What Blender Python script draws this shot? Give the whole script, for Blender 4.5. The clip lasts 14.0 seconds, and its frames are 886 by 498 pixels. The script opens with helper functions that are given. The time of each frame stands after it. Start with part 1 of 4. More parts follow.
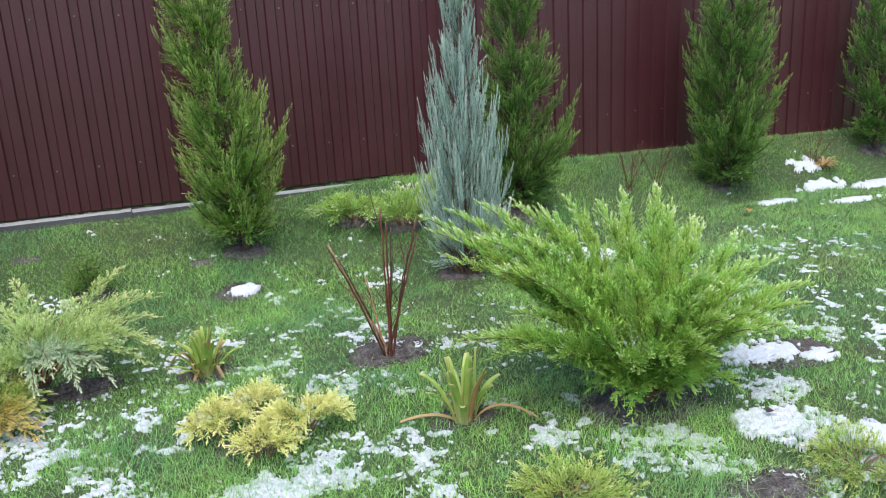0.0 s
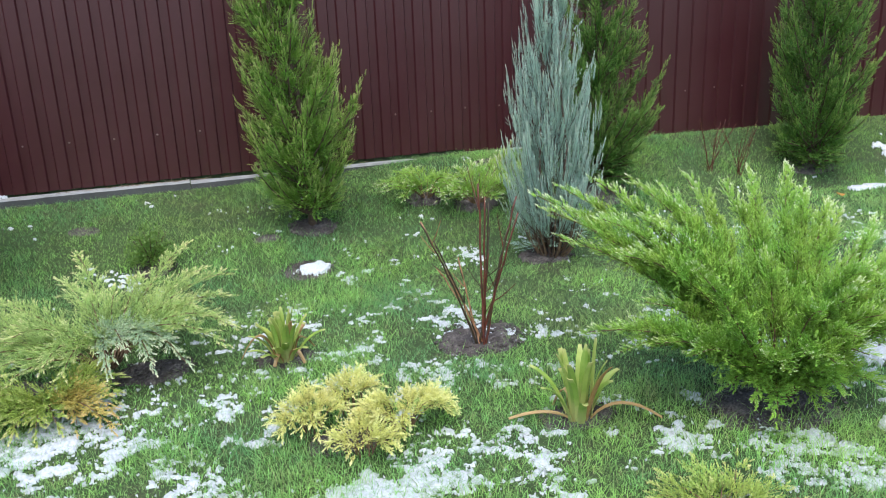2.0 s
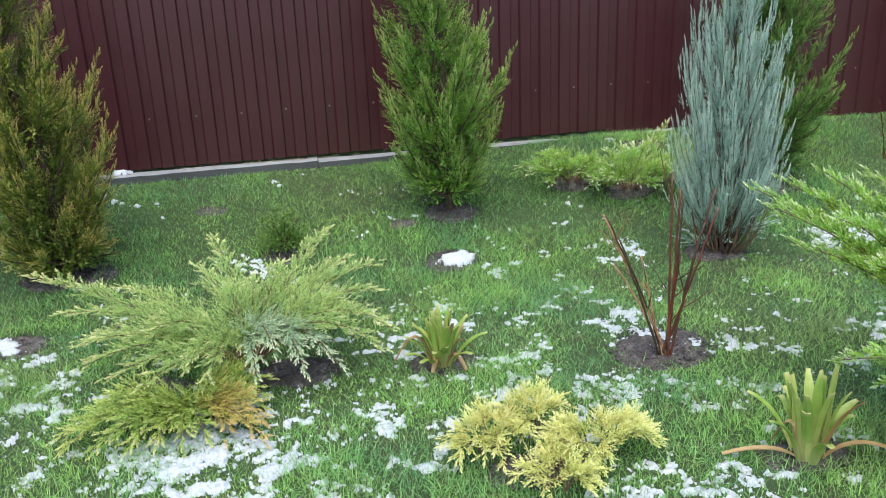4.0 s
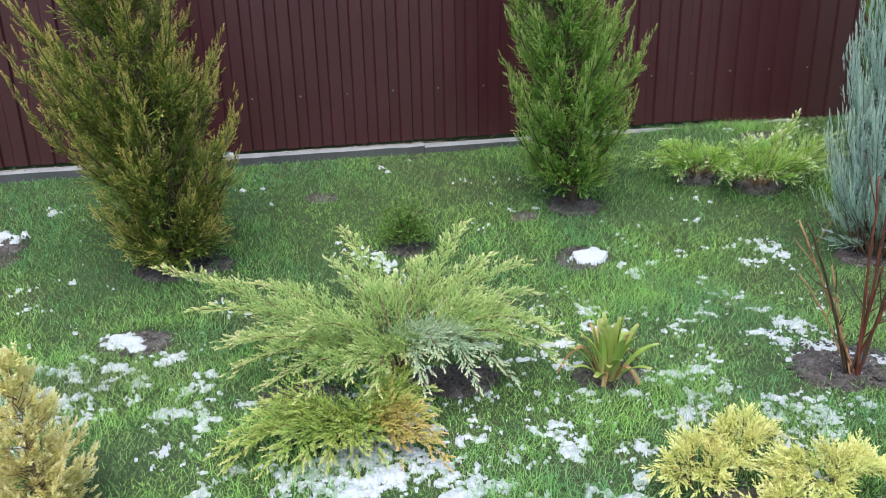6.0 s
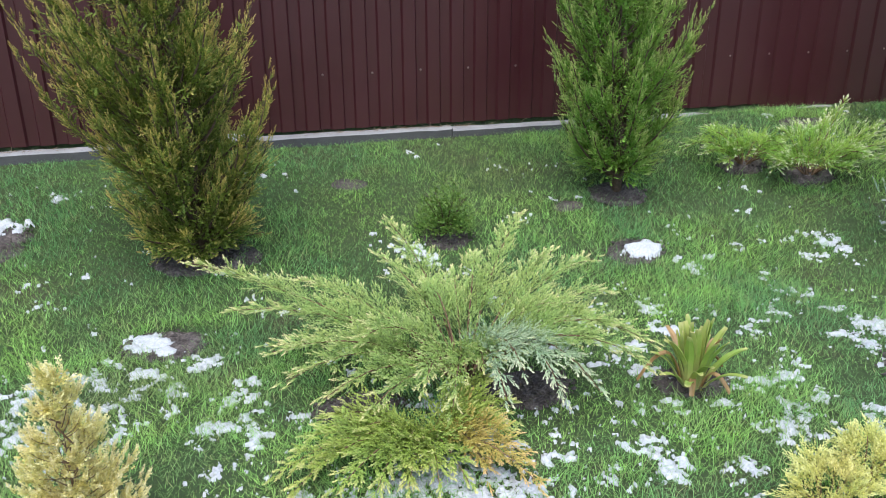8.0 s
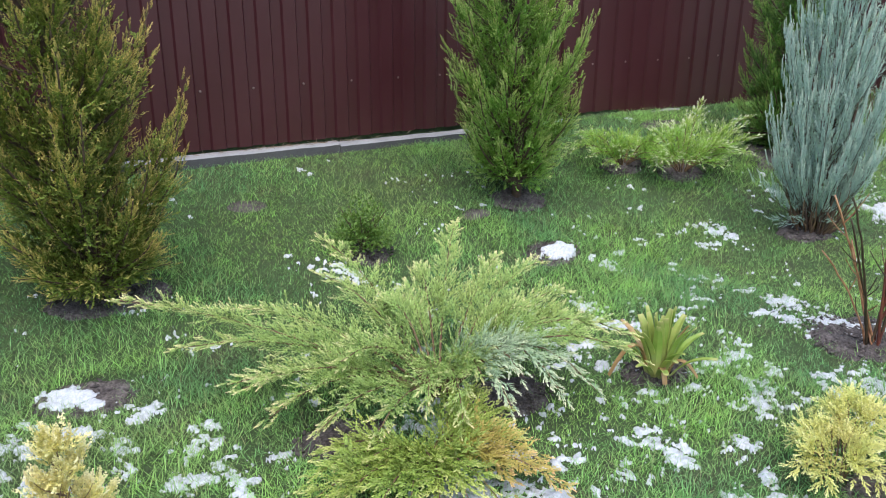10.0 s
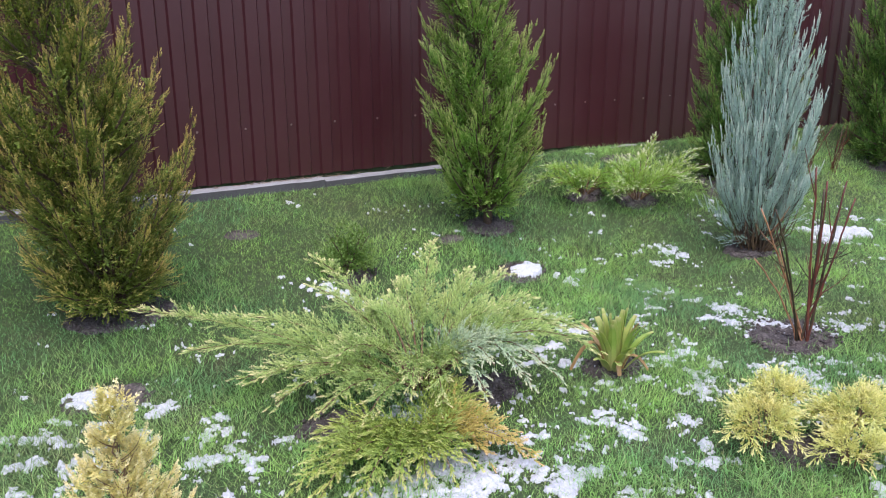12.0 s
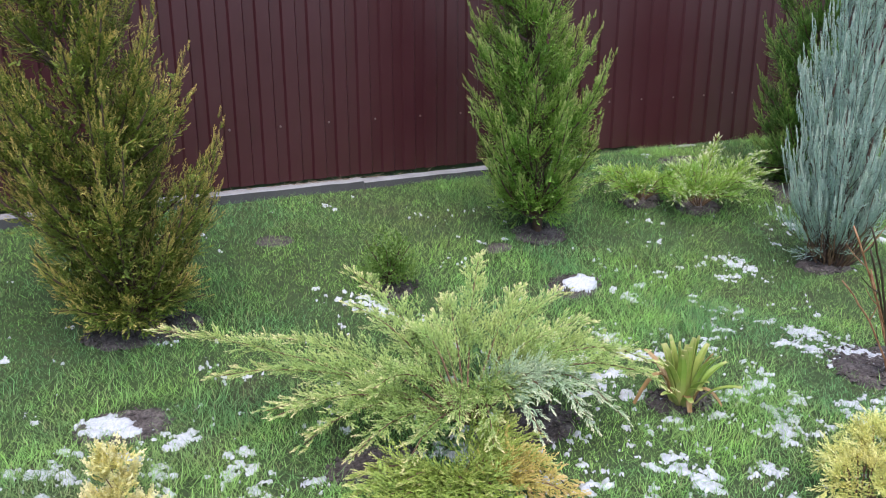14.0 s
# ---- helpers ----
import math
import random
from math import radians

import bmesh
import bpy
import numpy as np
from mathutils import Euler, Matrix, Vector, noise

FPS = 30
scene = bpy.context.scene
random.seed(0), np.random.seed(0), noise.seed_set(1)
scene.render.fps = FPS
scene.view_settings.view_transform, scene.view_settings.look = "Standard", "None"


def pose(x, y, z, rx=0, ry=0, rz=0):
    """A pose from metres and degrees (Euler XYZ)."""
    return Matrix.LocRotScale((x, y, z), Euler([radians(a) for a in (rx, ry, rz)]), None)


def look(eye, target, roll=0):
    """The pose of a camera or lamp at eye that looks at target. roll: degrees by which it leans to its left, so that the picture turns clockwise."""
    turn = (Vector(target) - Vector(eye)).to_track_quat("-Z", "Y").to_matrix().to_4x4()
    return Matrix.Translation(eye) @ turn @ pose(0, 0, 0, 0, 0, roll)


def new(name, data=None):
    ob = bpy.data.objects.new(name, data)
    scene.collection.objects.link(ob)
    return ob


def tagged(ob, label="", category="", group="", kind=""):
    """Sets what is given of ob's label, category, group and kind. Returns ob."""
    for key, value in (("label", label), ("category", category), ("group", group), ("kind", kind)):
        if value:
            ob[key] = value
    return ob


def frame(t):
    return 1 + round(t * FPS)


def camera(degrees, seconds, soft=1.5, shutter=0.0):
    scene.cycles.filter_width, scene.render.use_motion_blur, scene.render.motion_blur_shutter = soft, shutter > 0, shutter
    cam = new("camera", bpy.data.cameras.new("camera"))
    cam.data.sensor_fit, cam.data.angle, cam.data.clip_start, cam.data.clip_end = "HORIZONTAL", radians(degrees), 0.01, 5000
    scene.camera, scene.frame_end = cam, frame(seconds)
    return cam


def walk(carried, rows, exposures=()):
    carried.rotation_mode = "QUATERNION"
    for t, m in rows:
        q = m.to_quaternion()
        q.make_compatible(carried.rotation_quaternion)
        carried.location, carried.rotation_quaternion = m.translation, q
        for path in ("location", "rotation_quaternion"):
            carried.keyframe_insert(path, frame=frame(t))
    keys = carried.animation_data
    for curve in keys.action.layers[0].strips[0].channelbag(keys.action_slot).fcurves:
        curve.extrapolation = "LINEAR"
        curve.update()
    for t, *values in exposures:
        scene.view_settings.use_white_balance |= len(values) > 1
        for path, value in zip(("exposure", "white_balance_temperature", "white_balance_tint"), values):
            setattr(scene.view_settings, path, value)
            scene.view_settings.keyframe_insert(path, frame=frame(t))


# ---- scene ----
cam = camera(56.6, 14.0, soft=1.0)
PATH = [
    (0, (-0.006, -0.257, 1.633), (0.643, 1.553, 1.084), -3.1),
    (0.5, (0.015, -0.195, 1.618), (0.569, 1.636, 1.034), -2.5),
    (1, (-0.022, -0.098, 1.585), (0.524, 1.73, 0.989), -2.7),
    (1.5, (-0.128, 0.03, 1.575), (0.46, 1.844, 0.972), -1.9),
    (2, (-0.24, 0.162, 1.552), (0.356, 1.977, 0.96), -2.3),
    (2.5, (-0.304, 0.241, 1.545), (0.295, 2.055, 0.953), -2.5),
    (3, (-0.367, 0.327, 1.538), (0.164, 2.159, 0.934), -2.6),
    (3.5, (-0.443, 0.506, 1.516), (0.002, 2.357, 0.9), -3.3),
    (4, (-0.489, 0.693, 1.501), (-0.084, 2.545, 0.864), -2.4),
    (4.2, (-0.509, 0.753, 1.489), (-0.15, 2.614, 0.85), -2.3),
    (6.5, (-1.07, 1.134, 1.529), (-0.717, 2.974, 0.828), -1.1),
    (7, (-1.097, 1.205, 1.506), (-0.782, 3.046, 0.791), -0.6),
    (7.2, (-1.113, 1.249, 1.5), (-0.793, 3.085, 0.774), -0.7),
    (9.3, (-1.639, 1.686, 1.392), (-0.892, 3.403, 0.69), -0.2),
    (9.5, (-1.689, 1.711, 1.383), (-0.895, 3.409, 0.684), -0.6),
    (10, (-1.751, 1.722, 1.381), (-0.859, 3.38, 0.707), 0.4),
    (10.5, (-1.825, 1.641, 1.373), (-0.908, 3.298, 0.731), 0.3),
    (11, (-1.907, 1.499, 1.391), (-0.972, 3.171, 0.816), -0.6),
    (11.5, (-1.956, 1.404, 1.395), (-1.009, 3.082, 0.861), -0.4),
    (12, (-1.958, 1.365, 1.382), (-0.998, 3.026, 0.818), -0.2),
    (12.5, (-1.943, 1.371, 1.394), (-1.004, 3.039, 0.815), -0.9),
    (13, (-1.921, 1.407, 1.393), (-0.968, 3.074, 0.834), -1.7),
    (13.5, (-1.873, 1.528, 1.387), (-0.919, 3.191, 0.818), -1.0),
    (14, (-1.834, 1.673, 1.379), (-0.956, 3.372, 0.795), -0.1),
]
walk(cam, [(t, look(eye, target, roll)) for t, eye, target, roll in PATH], exposures=[(0.0, 0.96, 6460, 11), (3.0, 0.96, 6460, 7), (4.2, 0.95, 6460, 7), (7.0, 0.91, 6440, 10), (9.5, 0.91, 6440, 12), (11.0, 0.91, 6440, 19), (11.5, 0.91, 6440, 23), (13.5, 0.91, 6440, 23), (14.0, 0.91, 6440, 18)])

# ---------------------------------------------------------------- light
SUN_EL, SUN_AZ = 67.0, 200.0
world = bpy.data.worlds.new("world")
scene.world = world
world.use_nodes = True
wn = world.node_tree.nodes
sky = wn.new("ShaderNodeTexSky")
sky.sky_type, sky.sun_disc = "NISHITA", False
sky.sun_elevation, sky.sun_rotation = radians(SUN_EL), radians(SUN_AZ)
sky.air_density, sky.dust_density, sky.ozone_density = 1.0, 1.5, 1.5
wn["Background"].inputs["Strength"].default_value = 0.15
world.node_tree.links.new(sky.outputs["Color"], wn["Background"].inputs["Color"])
sun = new("sun", bpy.data.lights.new("sun", "SUN"))
sun.data.energy, sun.data.angle, sun.data.color = 1.65, radians(60), (1.0, 0.97, 0.93)
_az, _el = radians(SUN_AZ), radians(SUN_EL)
sun.matrix_world = look((0, 0, 20), Vector((0, 0, 20)) - Vector((math.sin(_az) * math.cos(_el), math.cos(_az) * math.cos(_el), math.sin(_el))))

# ---------------------------------------------------------------- materials
def mat(name):
    m = bpy.data.materials.new(name)
    m.use_nodes = True
    return m, m.node_tree.nodes, m.node_tree.links, m.node_tree.nodes["Principled BSDF"]


def noise_node(n, l, scale, detail=4.0, rough=0.6, coord="Object"):
    tc = n.new("ShaderNodeTexCoord")
    t = n.new("ShaderNodeTexNoise")
    t.inputs["Scale"].default_value, t.inputs["Detail"].default_value, t.inputs["Roughness"].default_value = scale, detail, rough
    l.new(tc.outputs[coord], t.inputs["Vector"])
    return t


def ramp(n, l, src, stops):
    r = n.new("ShaderNodeValToRGB")
    while len(r.color_ramp.elements) < len(stops):
        r.color_ramp.elements.new(0.5)
    for e, (p, c) in zip(r.color_ramp.elements, stops):
        e.position, e.color = p, (*c, 1)
    l.new(src, r.inputs["Fac"])
    return r


def mixc(n, l, fac, a, b, mode="MIX"):
    m = n.new("ShaderNodeMix")
    m.data_type, m.blend_type = "RGBA", mode
    for key, v in ((0, fac), (6, a), (7, b)):
        if hasattr(v, "links"):
            l.new(v, m.inputs[key])
        else:
            m.inputs[key].default_value = v if key == 0 else (*v, 1)
    return m.outputs[2]


def bump(n, l, src, bsdf, strength, dist):
    b = n.new("ShaderNodeBump")
    b.inputs["Strength"].default_value, b.inputs["Distance"].default_value = strength, dist
    l.new(src, b.inputs["Height"])
    l.new(b.outputs["Normal"], bsdf.inputs["Normal"])


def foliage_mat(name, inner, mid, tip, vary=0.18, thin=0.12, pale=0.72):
    """Scale foliage: woody colour inside the plant with shade painted in, green along the shoot, paler growing tips."""
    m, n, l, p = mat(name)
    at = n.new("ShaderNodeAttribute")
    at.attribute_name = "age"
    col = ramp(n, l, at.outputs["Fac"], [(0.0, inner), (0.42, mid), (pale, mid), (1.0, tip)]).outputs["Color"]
    geo = n.new("ShaderNodeNewGeometry")
    hsv = n.new("ShaderNodeHueSaturation")
    mr = n.new("ShaderNodeMapRange")
    mr.inputs[3].default_value, mr.inputs[4].default_value = 1 - vary, 1 + vary
    l.new(geo.outputs["Random Per Island"], mr.inputs[0])
    l.new(mr.outputs[0], hsv.inputs["Value"])
    big = noise_node(n, l, 7.0, 2.0)
    mh = n.new("ShaderNodeMapRange")
    mh.inputs[1].default_value, mh.inputs[2].default_value = 0.3, 0.7
    mh.inputs[3].default_value, mh.inputs[4].default_value = 0.485, 0.515
    l.new(big.outputs["Fac"], mh.inputs[0])
    l.new(mh.outputs[0], hsv.inputs["Hue"])
    l.new(col, hsv.inputs["Color"])
    p.inputs["Roughness"].default_value = 0.6
    p.inputs["Specular IOR Level"].default_value = 0.3
    l.new(hsv.outputs["Color"], p.inputs["Base Color"])
    if thin:
        tr = n.new("ShaderNodeBsdfTranslucent")
        l.new(hsv.outputs["Color"], tr.inputs["Color"])
        mx = n.new("ShaderNodeMixShader")
        mx.inputs[0].default_value = thin
        l.new(p.outputs[0], mx.inputs[1])
        l.new(tr.outputs[0], mx.inputs[2])
        l.new(mx.outputs[0], n["Material Output"].inputs["Surface"])
    return m


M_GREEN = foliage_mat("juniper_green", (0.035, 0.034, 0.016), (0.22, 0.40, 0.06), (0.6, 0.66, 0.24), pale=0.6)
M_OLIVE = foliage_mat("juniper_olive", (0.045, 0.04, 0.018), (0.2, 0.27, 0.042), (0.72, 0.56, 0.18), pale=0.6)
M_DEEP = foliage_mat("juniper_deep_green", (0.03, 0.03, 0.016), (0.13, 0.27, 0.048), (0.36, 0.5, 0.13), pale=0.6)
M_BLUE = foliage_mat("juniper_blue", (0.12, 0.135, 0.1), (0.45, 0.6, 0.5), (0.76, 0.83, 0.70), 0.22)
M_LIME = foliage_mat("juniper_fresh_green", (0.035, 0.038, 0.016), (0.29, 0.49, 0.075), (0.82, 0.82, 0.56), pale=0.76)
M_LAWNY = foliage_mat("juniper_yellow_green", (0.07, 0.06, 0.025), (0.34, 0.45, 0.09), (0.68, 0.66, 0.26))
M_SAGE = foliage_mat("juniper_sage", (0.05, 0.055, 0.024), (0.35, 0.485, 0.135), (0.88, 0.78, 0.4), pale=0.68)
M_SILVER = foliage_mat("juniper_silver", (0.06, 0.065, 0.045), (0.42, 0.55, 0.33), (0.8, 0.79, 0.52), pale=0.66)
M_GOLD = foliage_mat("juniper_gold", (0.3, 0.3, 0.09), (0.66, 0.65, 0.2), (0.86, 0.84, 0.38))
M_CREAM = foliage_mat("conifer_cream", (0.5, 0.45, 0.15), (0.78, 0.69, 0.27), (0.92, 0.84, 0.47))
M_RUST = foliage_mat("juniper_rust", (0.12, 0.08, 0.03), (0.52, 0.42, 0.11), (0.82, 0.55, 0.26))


def bark_mat(name, dark, light, rough=0.8, scale=60.0):
    m, n, l, p = mat(name)
    t = noise_node(n, l, scale, 5.0)
    c = ramp(n, l, t.outputs["Fac"], [(0.3, dark), (0.7, light)])
    l.new(c.outputs["Color"], p.inputs["Base Color"])
    p.inputs["Roughness"].default_value = rough
    bump(n, l, t.outputs["Fac"], p, 0.5, 0.004)
    return m


M_BARK = bark_mat("bark_brown", (0.05, 0.03, 0.02), (0.16, 0.10, 0.07))
M_TWIG = bark_mat("twig_tan", (0.10, 0.055, 0.03), (0.24, 0.15, 0.085))
M_STEMRED = bark_mat("dogwood_bark", (0.06, 0.016, 0.012), (0.19, 0.05, 0.028), 0.45, 25.0)
M_STEMTAN = bark_mat("dogwood_peeling_bark", (0.22, 0.08, 0.035), (0.5, 0.27, 0.14), 0.55, 40.0)
M_STEMDARK = bark_mat("dogwood_dark_bark", (0.03, 0.02, 0.012), (0.09, 0.06, 0.03), 0.5, 40.0)


def leaf_mat(name, a, b, along=None):
    m, n, l, p = mat(name)
    oi = n.new("ShaderNodeObjectInfo")
    t = noise_node(n, l, 18.0, 3.0)
    add = n.new("ShaderNodeMath")
    add.operation = "MULTIPLY_ADD"
    add.inputs[1].default_value = 0.6
    l.new(t.outputs["Fac"], add.inputs[0])
    half = n.new("ShaderNodeMath")
    half.operation = "MULTIPLY"
    half.inputs[1].default_value = 0.45
    l.new(oi.outputs["Random"], half.inputs[0])
    l.new(half.outputs[0], add.inputs[2])
    c = ramp(n, l, add.outputs[0], [(0.25, a), (0.75, b)]).outputs["Color"]
    if along:
        at = n.new("ShaderNodeAttribute")
        at.attribute_name = "age"
        r = ramp(n, l, at.outputs["Fac"], [(0.0, (1, 1, 1)), (0.45, (0, 0, 0)), (0.85, (0, 0, 0)), (1.0, (0.8, 0.8, 0.8))])
        c = mixc(n, l, r.outputs["Color"], c, along)
    l.new(c, p.inputs["Base Color"])
    p.inputs["Roughness"].default_value = 0.42
    tr = n.new("ShaderNodeBsdfTranslucent")
    l.new(c, tr.inputs["Color"])
    mx = n.new("ShaderNodeMixShader")
    mx.inputs[0].default_value = 0.25
    l.new(p.outputs[0], mx.inputs[1])
    l.new(tr.outputs[0], mx.inputs[2])
    l.new(mx.outputs[0], n["Material Output"].inputs["Surface"])
    return m


M_LILY = leaf_mat("strap_leaf", (0.24, 0.40, 0.06), (0.52, 0.60, 0.16), (0.66, 0.62, 0.26))
M_LILYDRY = leaf_mat("strap_leaf_dry", (0.42, 0.24, 0.09), (0.6, 0.42, 0.2))
M_BOX = leaf_mat("boxwood_leaf", (0.09, 0.22, 0.035), (0.28, 0.37, 0.08))
M_FALLEN = leaf_mat("fallen_leaf", (0.6, 0.25, 0.05), (0.7, 0.42, 0.14))


def grass_mat():
    m, n, l, p = mat("grass_blade")
    geo = n.new("ShaderNodeNewGeometry")
    patch = noise_node(n, l, 1.9, 5.0)
    fine = noise_node(n, l, 12.0, 3.0)
    a = mixc(n, l, ramp(n, l, patch.outputs["Fac"], [(0.38, (0, 0, 0)), (0.62, (1, 1, 1))]).outputs["Color"], (0.185, 0.42, 0.15), (0.37, 0.67, 0.155))
    worn = noise_node(n, l, 0.9, 6.0, 0.7)
    a = mixc(n, l, ramp(n, l, worn.outputs["Fac"], [(0.5, (0, 0, 0)), (0.66, (0.65, 0.65, 0.65))]).outputs["Color"], a, (0.26, 0.3, 0.12))
    a = mixc(n, l, ramp(n, l, fine.outputs["Fac"], [(0.45, (0, 0, 0)), (0.75, (0.6, 0.6, 0.6))]).outputs["Color"], a, (0.31, 0.42, 0.14))
    dry = ramp(n, l, geo.outputs["Random Per Island"], [(0.0, (0, 0, 0)), (0.88, (0, 0, 0)), (0.92, (0.8, 0.8, 0.8)), (1.0, (0.9, 0.9, 0.9))])
    a = mixc(n, l, dry.outputs["Color"], a, (0.36, 0.38, 0.17))
    hsv = n.new("ShaderNodeHueSaturation")
    mr = n.new("ShaderNodeMapRange")
    mr.inputs[3].default_value, mr.inputs[4].default_value = 0.62, 1.38
    mul = n.new("ShaderNodeMath")
    mul.operation = "FRACT"
    k = n.new("ShaderNodeMath")
    k.operation = "MULTIPLY"
    k.inputs[1].default_value = 37.0
    l.new(geo.outputs["Random Per Island"], k.inputs[0])
    l.new(k.outputs[0], mul.inputs[0])
    l.new(mul.outputs[0], mr.inputs[0])
    l.new(mr.outputs[0], hsv.inputs["Value"])
    l.new(a, hsv.inputs["Color"])
    l.new(hsv.outputs["Color"], p.inputs["Base Color"])
    p.inputs["Roughness"].default_value = 0.5
    p.inputs["Specular IOR Level"].default_value = 0.35
    tr = n.new("ShaderNodeBsdfTranslucent")
    l.new(hsv.outputs["Color"], tr.inputs["Color"])
    mx = n.new("ShaderNodeMixShader")
    mx.inputs[0].default_value = 0.35
    l.new(p.outputs[0], mx.inputs[1])
    l.new(tr.outputs[0], mx.inputs[2])
    l.new(mx.outputs[0], n["Material Output"].inputs["Surface"])
    return m


M_GRASS = grass_mat()


def ground_mat():
    m, n, l, p = mat("turf_ground")
    a = noise_node(n, l, 3.0, 6.0)
    b = noise_node(n, l, 45.0, 6.0, 0.7)
    c = ramp(n, l, a.outputs["Fac"], [(0.35, (0.055, 0.11, 0.03)), (0.55, (0.055, 0.1, 0.028)), (0.75, (0.08, 0.08, 0.04))]).outputs["Color"]
    c = mixc(n, l, ramp(n, l, b.outputs["Fac"], [(0.4, (0, 0, 0)), (0.7, (0.7, 0.7, 0.7))]).outputs["Color"], c, (0.04, 0.035, 0.022))
    l.new(c, p.inputs["Base Color"])
    p.inputs["Roughness"].default_value = 0.95
    bump(n, l, b.outputs["Fac"], p, 0.8, 0.02)
    return m


def soil_mat():
    m, n, l, p = mat("damp_soil")
    a = noise_node(n, l, 14.0, 6.0, 0.65)
    b = noise_node(n, l, 110.0, 5.0, 0.7)
    c = ramp(n, l, a.outputs["Fac"], [(0.3, (0.05, 0.04, 0.036)), (0.5, (0.15, 0.125, 0.115)), (0.72, (0.29, 0.25, 0.23))]).outputs["Color"]
    c = mixc(n, l, ramp(n, l, b.outputs["Fac"], [(0.35, (0.8, 0.8, 0.8)), (0.6, (0, 0, 0))]).outputs["Color"], c, (0.025, 0.02, 0.016))
    l.new(c, p.inputs["Base Color"])
    p.inputs["Roughness"].default_value = 0.85
    bump(n, l, b.outputs["Fac"], p, 0.9, 0.015)
    return m


def snow_mat():
    m, n, l, p = mat("snow")
    a = noise_node(n, l, 120.0, 4.0, 0.7)
    c = ramp(n, l, a.outputs["Fac"], [(0.3, (0.42, 0.45, 0.48)), (0.68, (0.7, 0.72, 0.74))])
    l.new(c.outputs["Color"], p.inputs["Base Color"])
    p.inputs["Roughness"].default_value = 0.6
    p.inputs["Specular IOR Level"].default_value = 0.3
    bump(n, l, a.outputs["Fac"], p, 0.6, 0.006)
    return m


def sheet_mat():
    m, n, l, p = mat("painted_steel_sheet")
    a = noise_node(n, l, 2.2, 5.0)
    b = noise_node(n, l, 160.0, 3.0)
    c = ramp(n, l, a.outputs["Fac"], [(0.3, (0.056, 0.0135, 0.017)), (0.7, (0.066, 0.0165, 0.02))]).outputs["Color"]
    spots = ramp(n, l, b.outputs["Fac"], [(0.74, (0, 0, 0)), (0.80, (0.25, 0.25, 0.25))])
    c = mixc(n, l, spots.outputs["Color"], c, (0.2, 0.14, 0.12))
    l.new(c, p.inputs["Base Color"])
    p.inputs["Specular IOR Level"].default_value = 0.5
    r = ramp(n, l, a.outputs["Fac"], [(0.3, (0.28, 0.28, 0.28)), (0.7, (0.37, 0.37, 0.37))])
    l.new(r.outputs["Color"], p.inputs["Roughness"])
    return m


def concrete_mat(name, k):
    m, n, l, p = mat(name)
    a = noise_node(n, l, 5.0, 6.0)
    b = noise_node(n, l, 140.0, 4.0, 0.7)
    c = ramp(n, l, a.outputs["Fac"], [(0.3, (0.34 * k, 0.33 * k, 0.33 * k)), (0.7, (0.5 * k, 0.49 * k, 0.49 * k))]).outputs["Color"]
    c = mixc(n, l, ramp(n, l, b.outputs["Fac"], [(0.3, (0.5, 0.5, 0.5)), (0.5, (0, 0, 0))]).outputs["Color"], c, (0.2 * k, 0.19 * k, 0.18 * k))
    l.new(c, p.inputs["Base Color"])
    p.inputs["Roughness"].default_value = 0.85
    bump(n, l, b.outputs["Fac"], p, 0.5, 0.004)
    return m


M_GROUND, M_SOIL, M_SNOW, M_SHEET, M_CONC, M_CONC_DARK = ground_mat(), soil_mat(), snow_mat(), sheet_mat(), concrete_mat("concrete", 0.8), concrete_mat("dark_concrete", 0.22)
M_SCREW, _n, _l, _p = mat("screw_head")
_p.inputs["Base Color"].default_value, _p.inputs["Metallic"].default_value, _p.inputs["Roughness"].default_value = (0.3, 0.22, 0.2, 1), 0.6, 0.35
M_DRY = bark_mat("dry_straw", (0.14, 0.1, 0.06), (0.34, 0.27, 0.18))

# ---------------------------------------------------------------- mesh tools
def as_mesh(name, v, f, age=None, smooth=False):
    v, f = np.asarray(v, np.float32), np.asarray(f, np.int32)
    k = f.shape[1]
    me = bpy.data.meshes.new(name)
    me.vertices.add(len(v))
    me.vertices.foreach_set("co", v.ravel())
    me.loops.add(f.size)
    me.loops.foreach_set("vertex_index", f.ravel())
    me.polygons.add(len(f))
    me.polygons.foreach_set("loop_start", np.arange(0, f.size, k, dtype=np.int32))
    if age is not None:
        at = me.attributes.new("age", "FLOAT", "POINT")
        at.data.foreach_set("value", np.asarray(age, np.float32))
    me.update(calc_edges=True)
    me.validate()
    if smooth:
        me.shade_smooth()
    else:
        me.shade_flat()
    return me


def part(name, v, f, material, parent=None, label="", age=None, smooth=False, at=None):
    ob = new(name, as_mesh(name, v, f, age, smooth))
    ob.data.materials.append(material)
    if parent is not None:
        ob.parent = parent
    if at is not None:
        ob.location = at
    if label:
        ob["label"] = label
    return ob


def root(name, x, y, z, label, category, group=""):
    ob = new(name)
    ob.empty_display_size = 0.1
    ob.location = (x, y, z)
    return tagged(ob, label, category, group)


def join(pieces):
    vs, fs, ag, o = [], [], [], 0
    for v, f, a in pieces:
        vs.append(v), fs.append(f + o), ag.append(a)
        o += len(v)
    return np.concatenate(vs), np.concatenate(fs), np.concatenate(ag)


def unit(a):
    return a / np.maximum(np.linalg.norm(a, axis=-1, keepdims=True), 1e-9)


def frame_of(d):
    """Two directions square to each direction d."""
    ref = np.where(np.abs(d[:, 2:3]) > 0.9, np.array([[1.0, 0, 0]]), np.array([[0, 0, 1.0]]))
    u = unit(np.cross(d, ref))
    return u, np.cross(d, u)


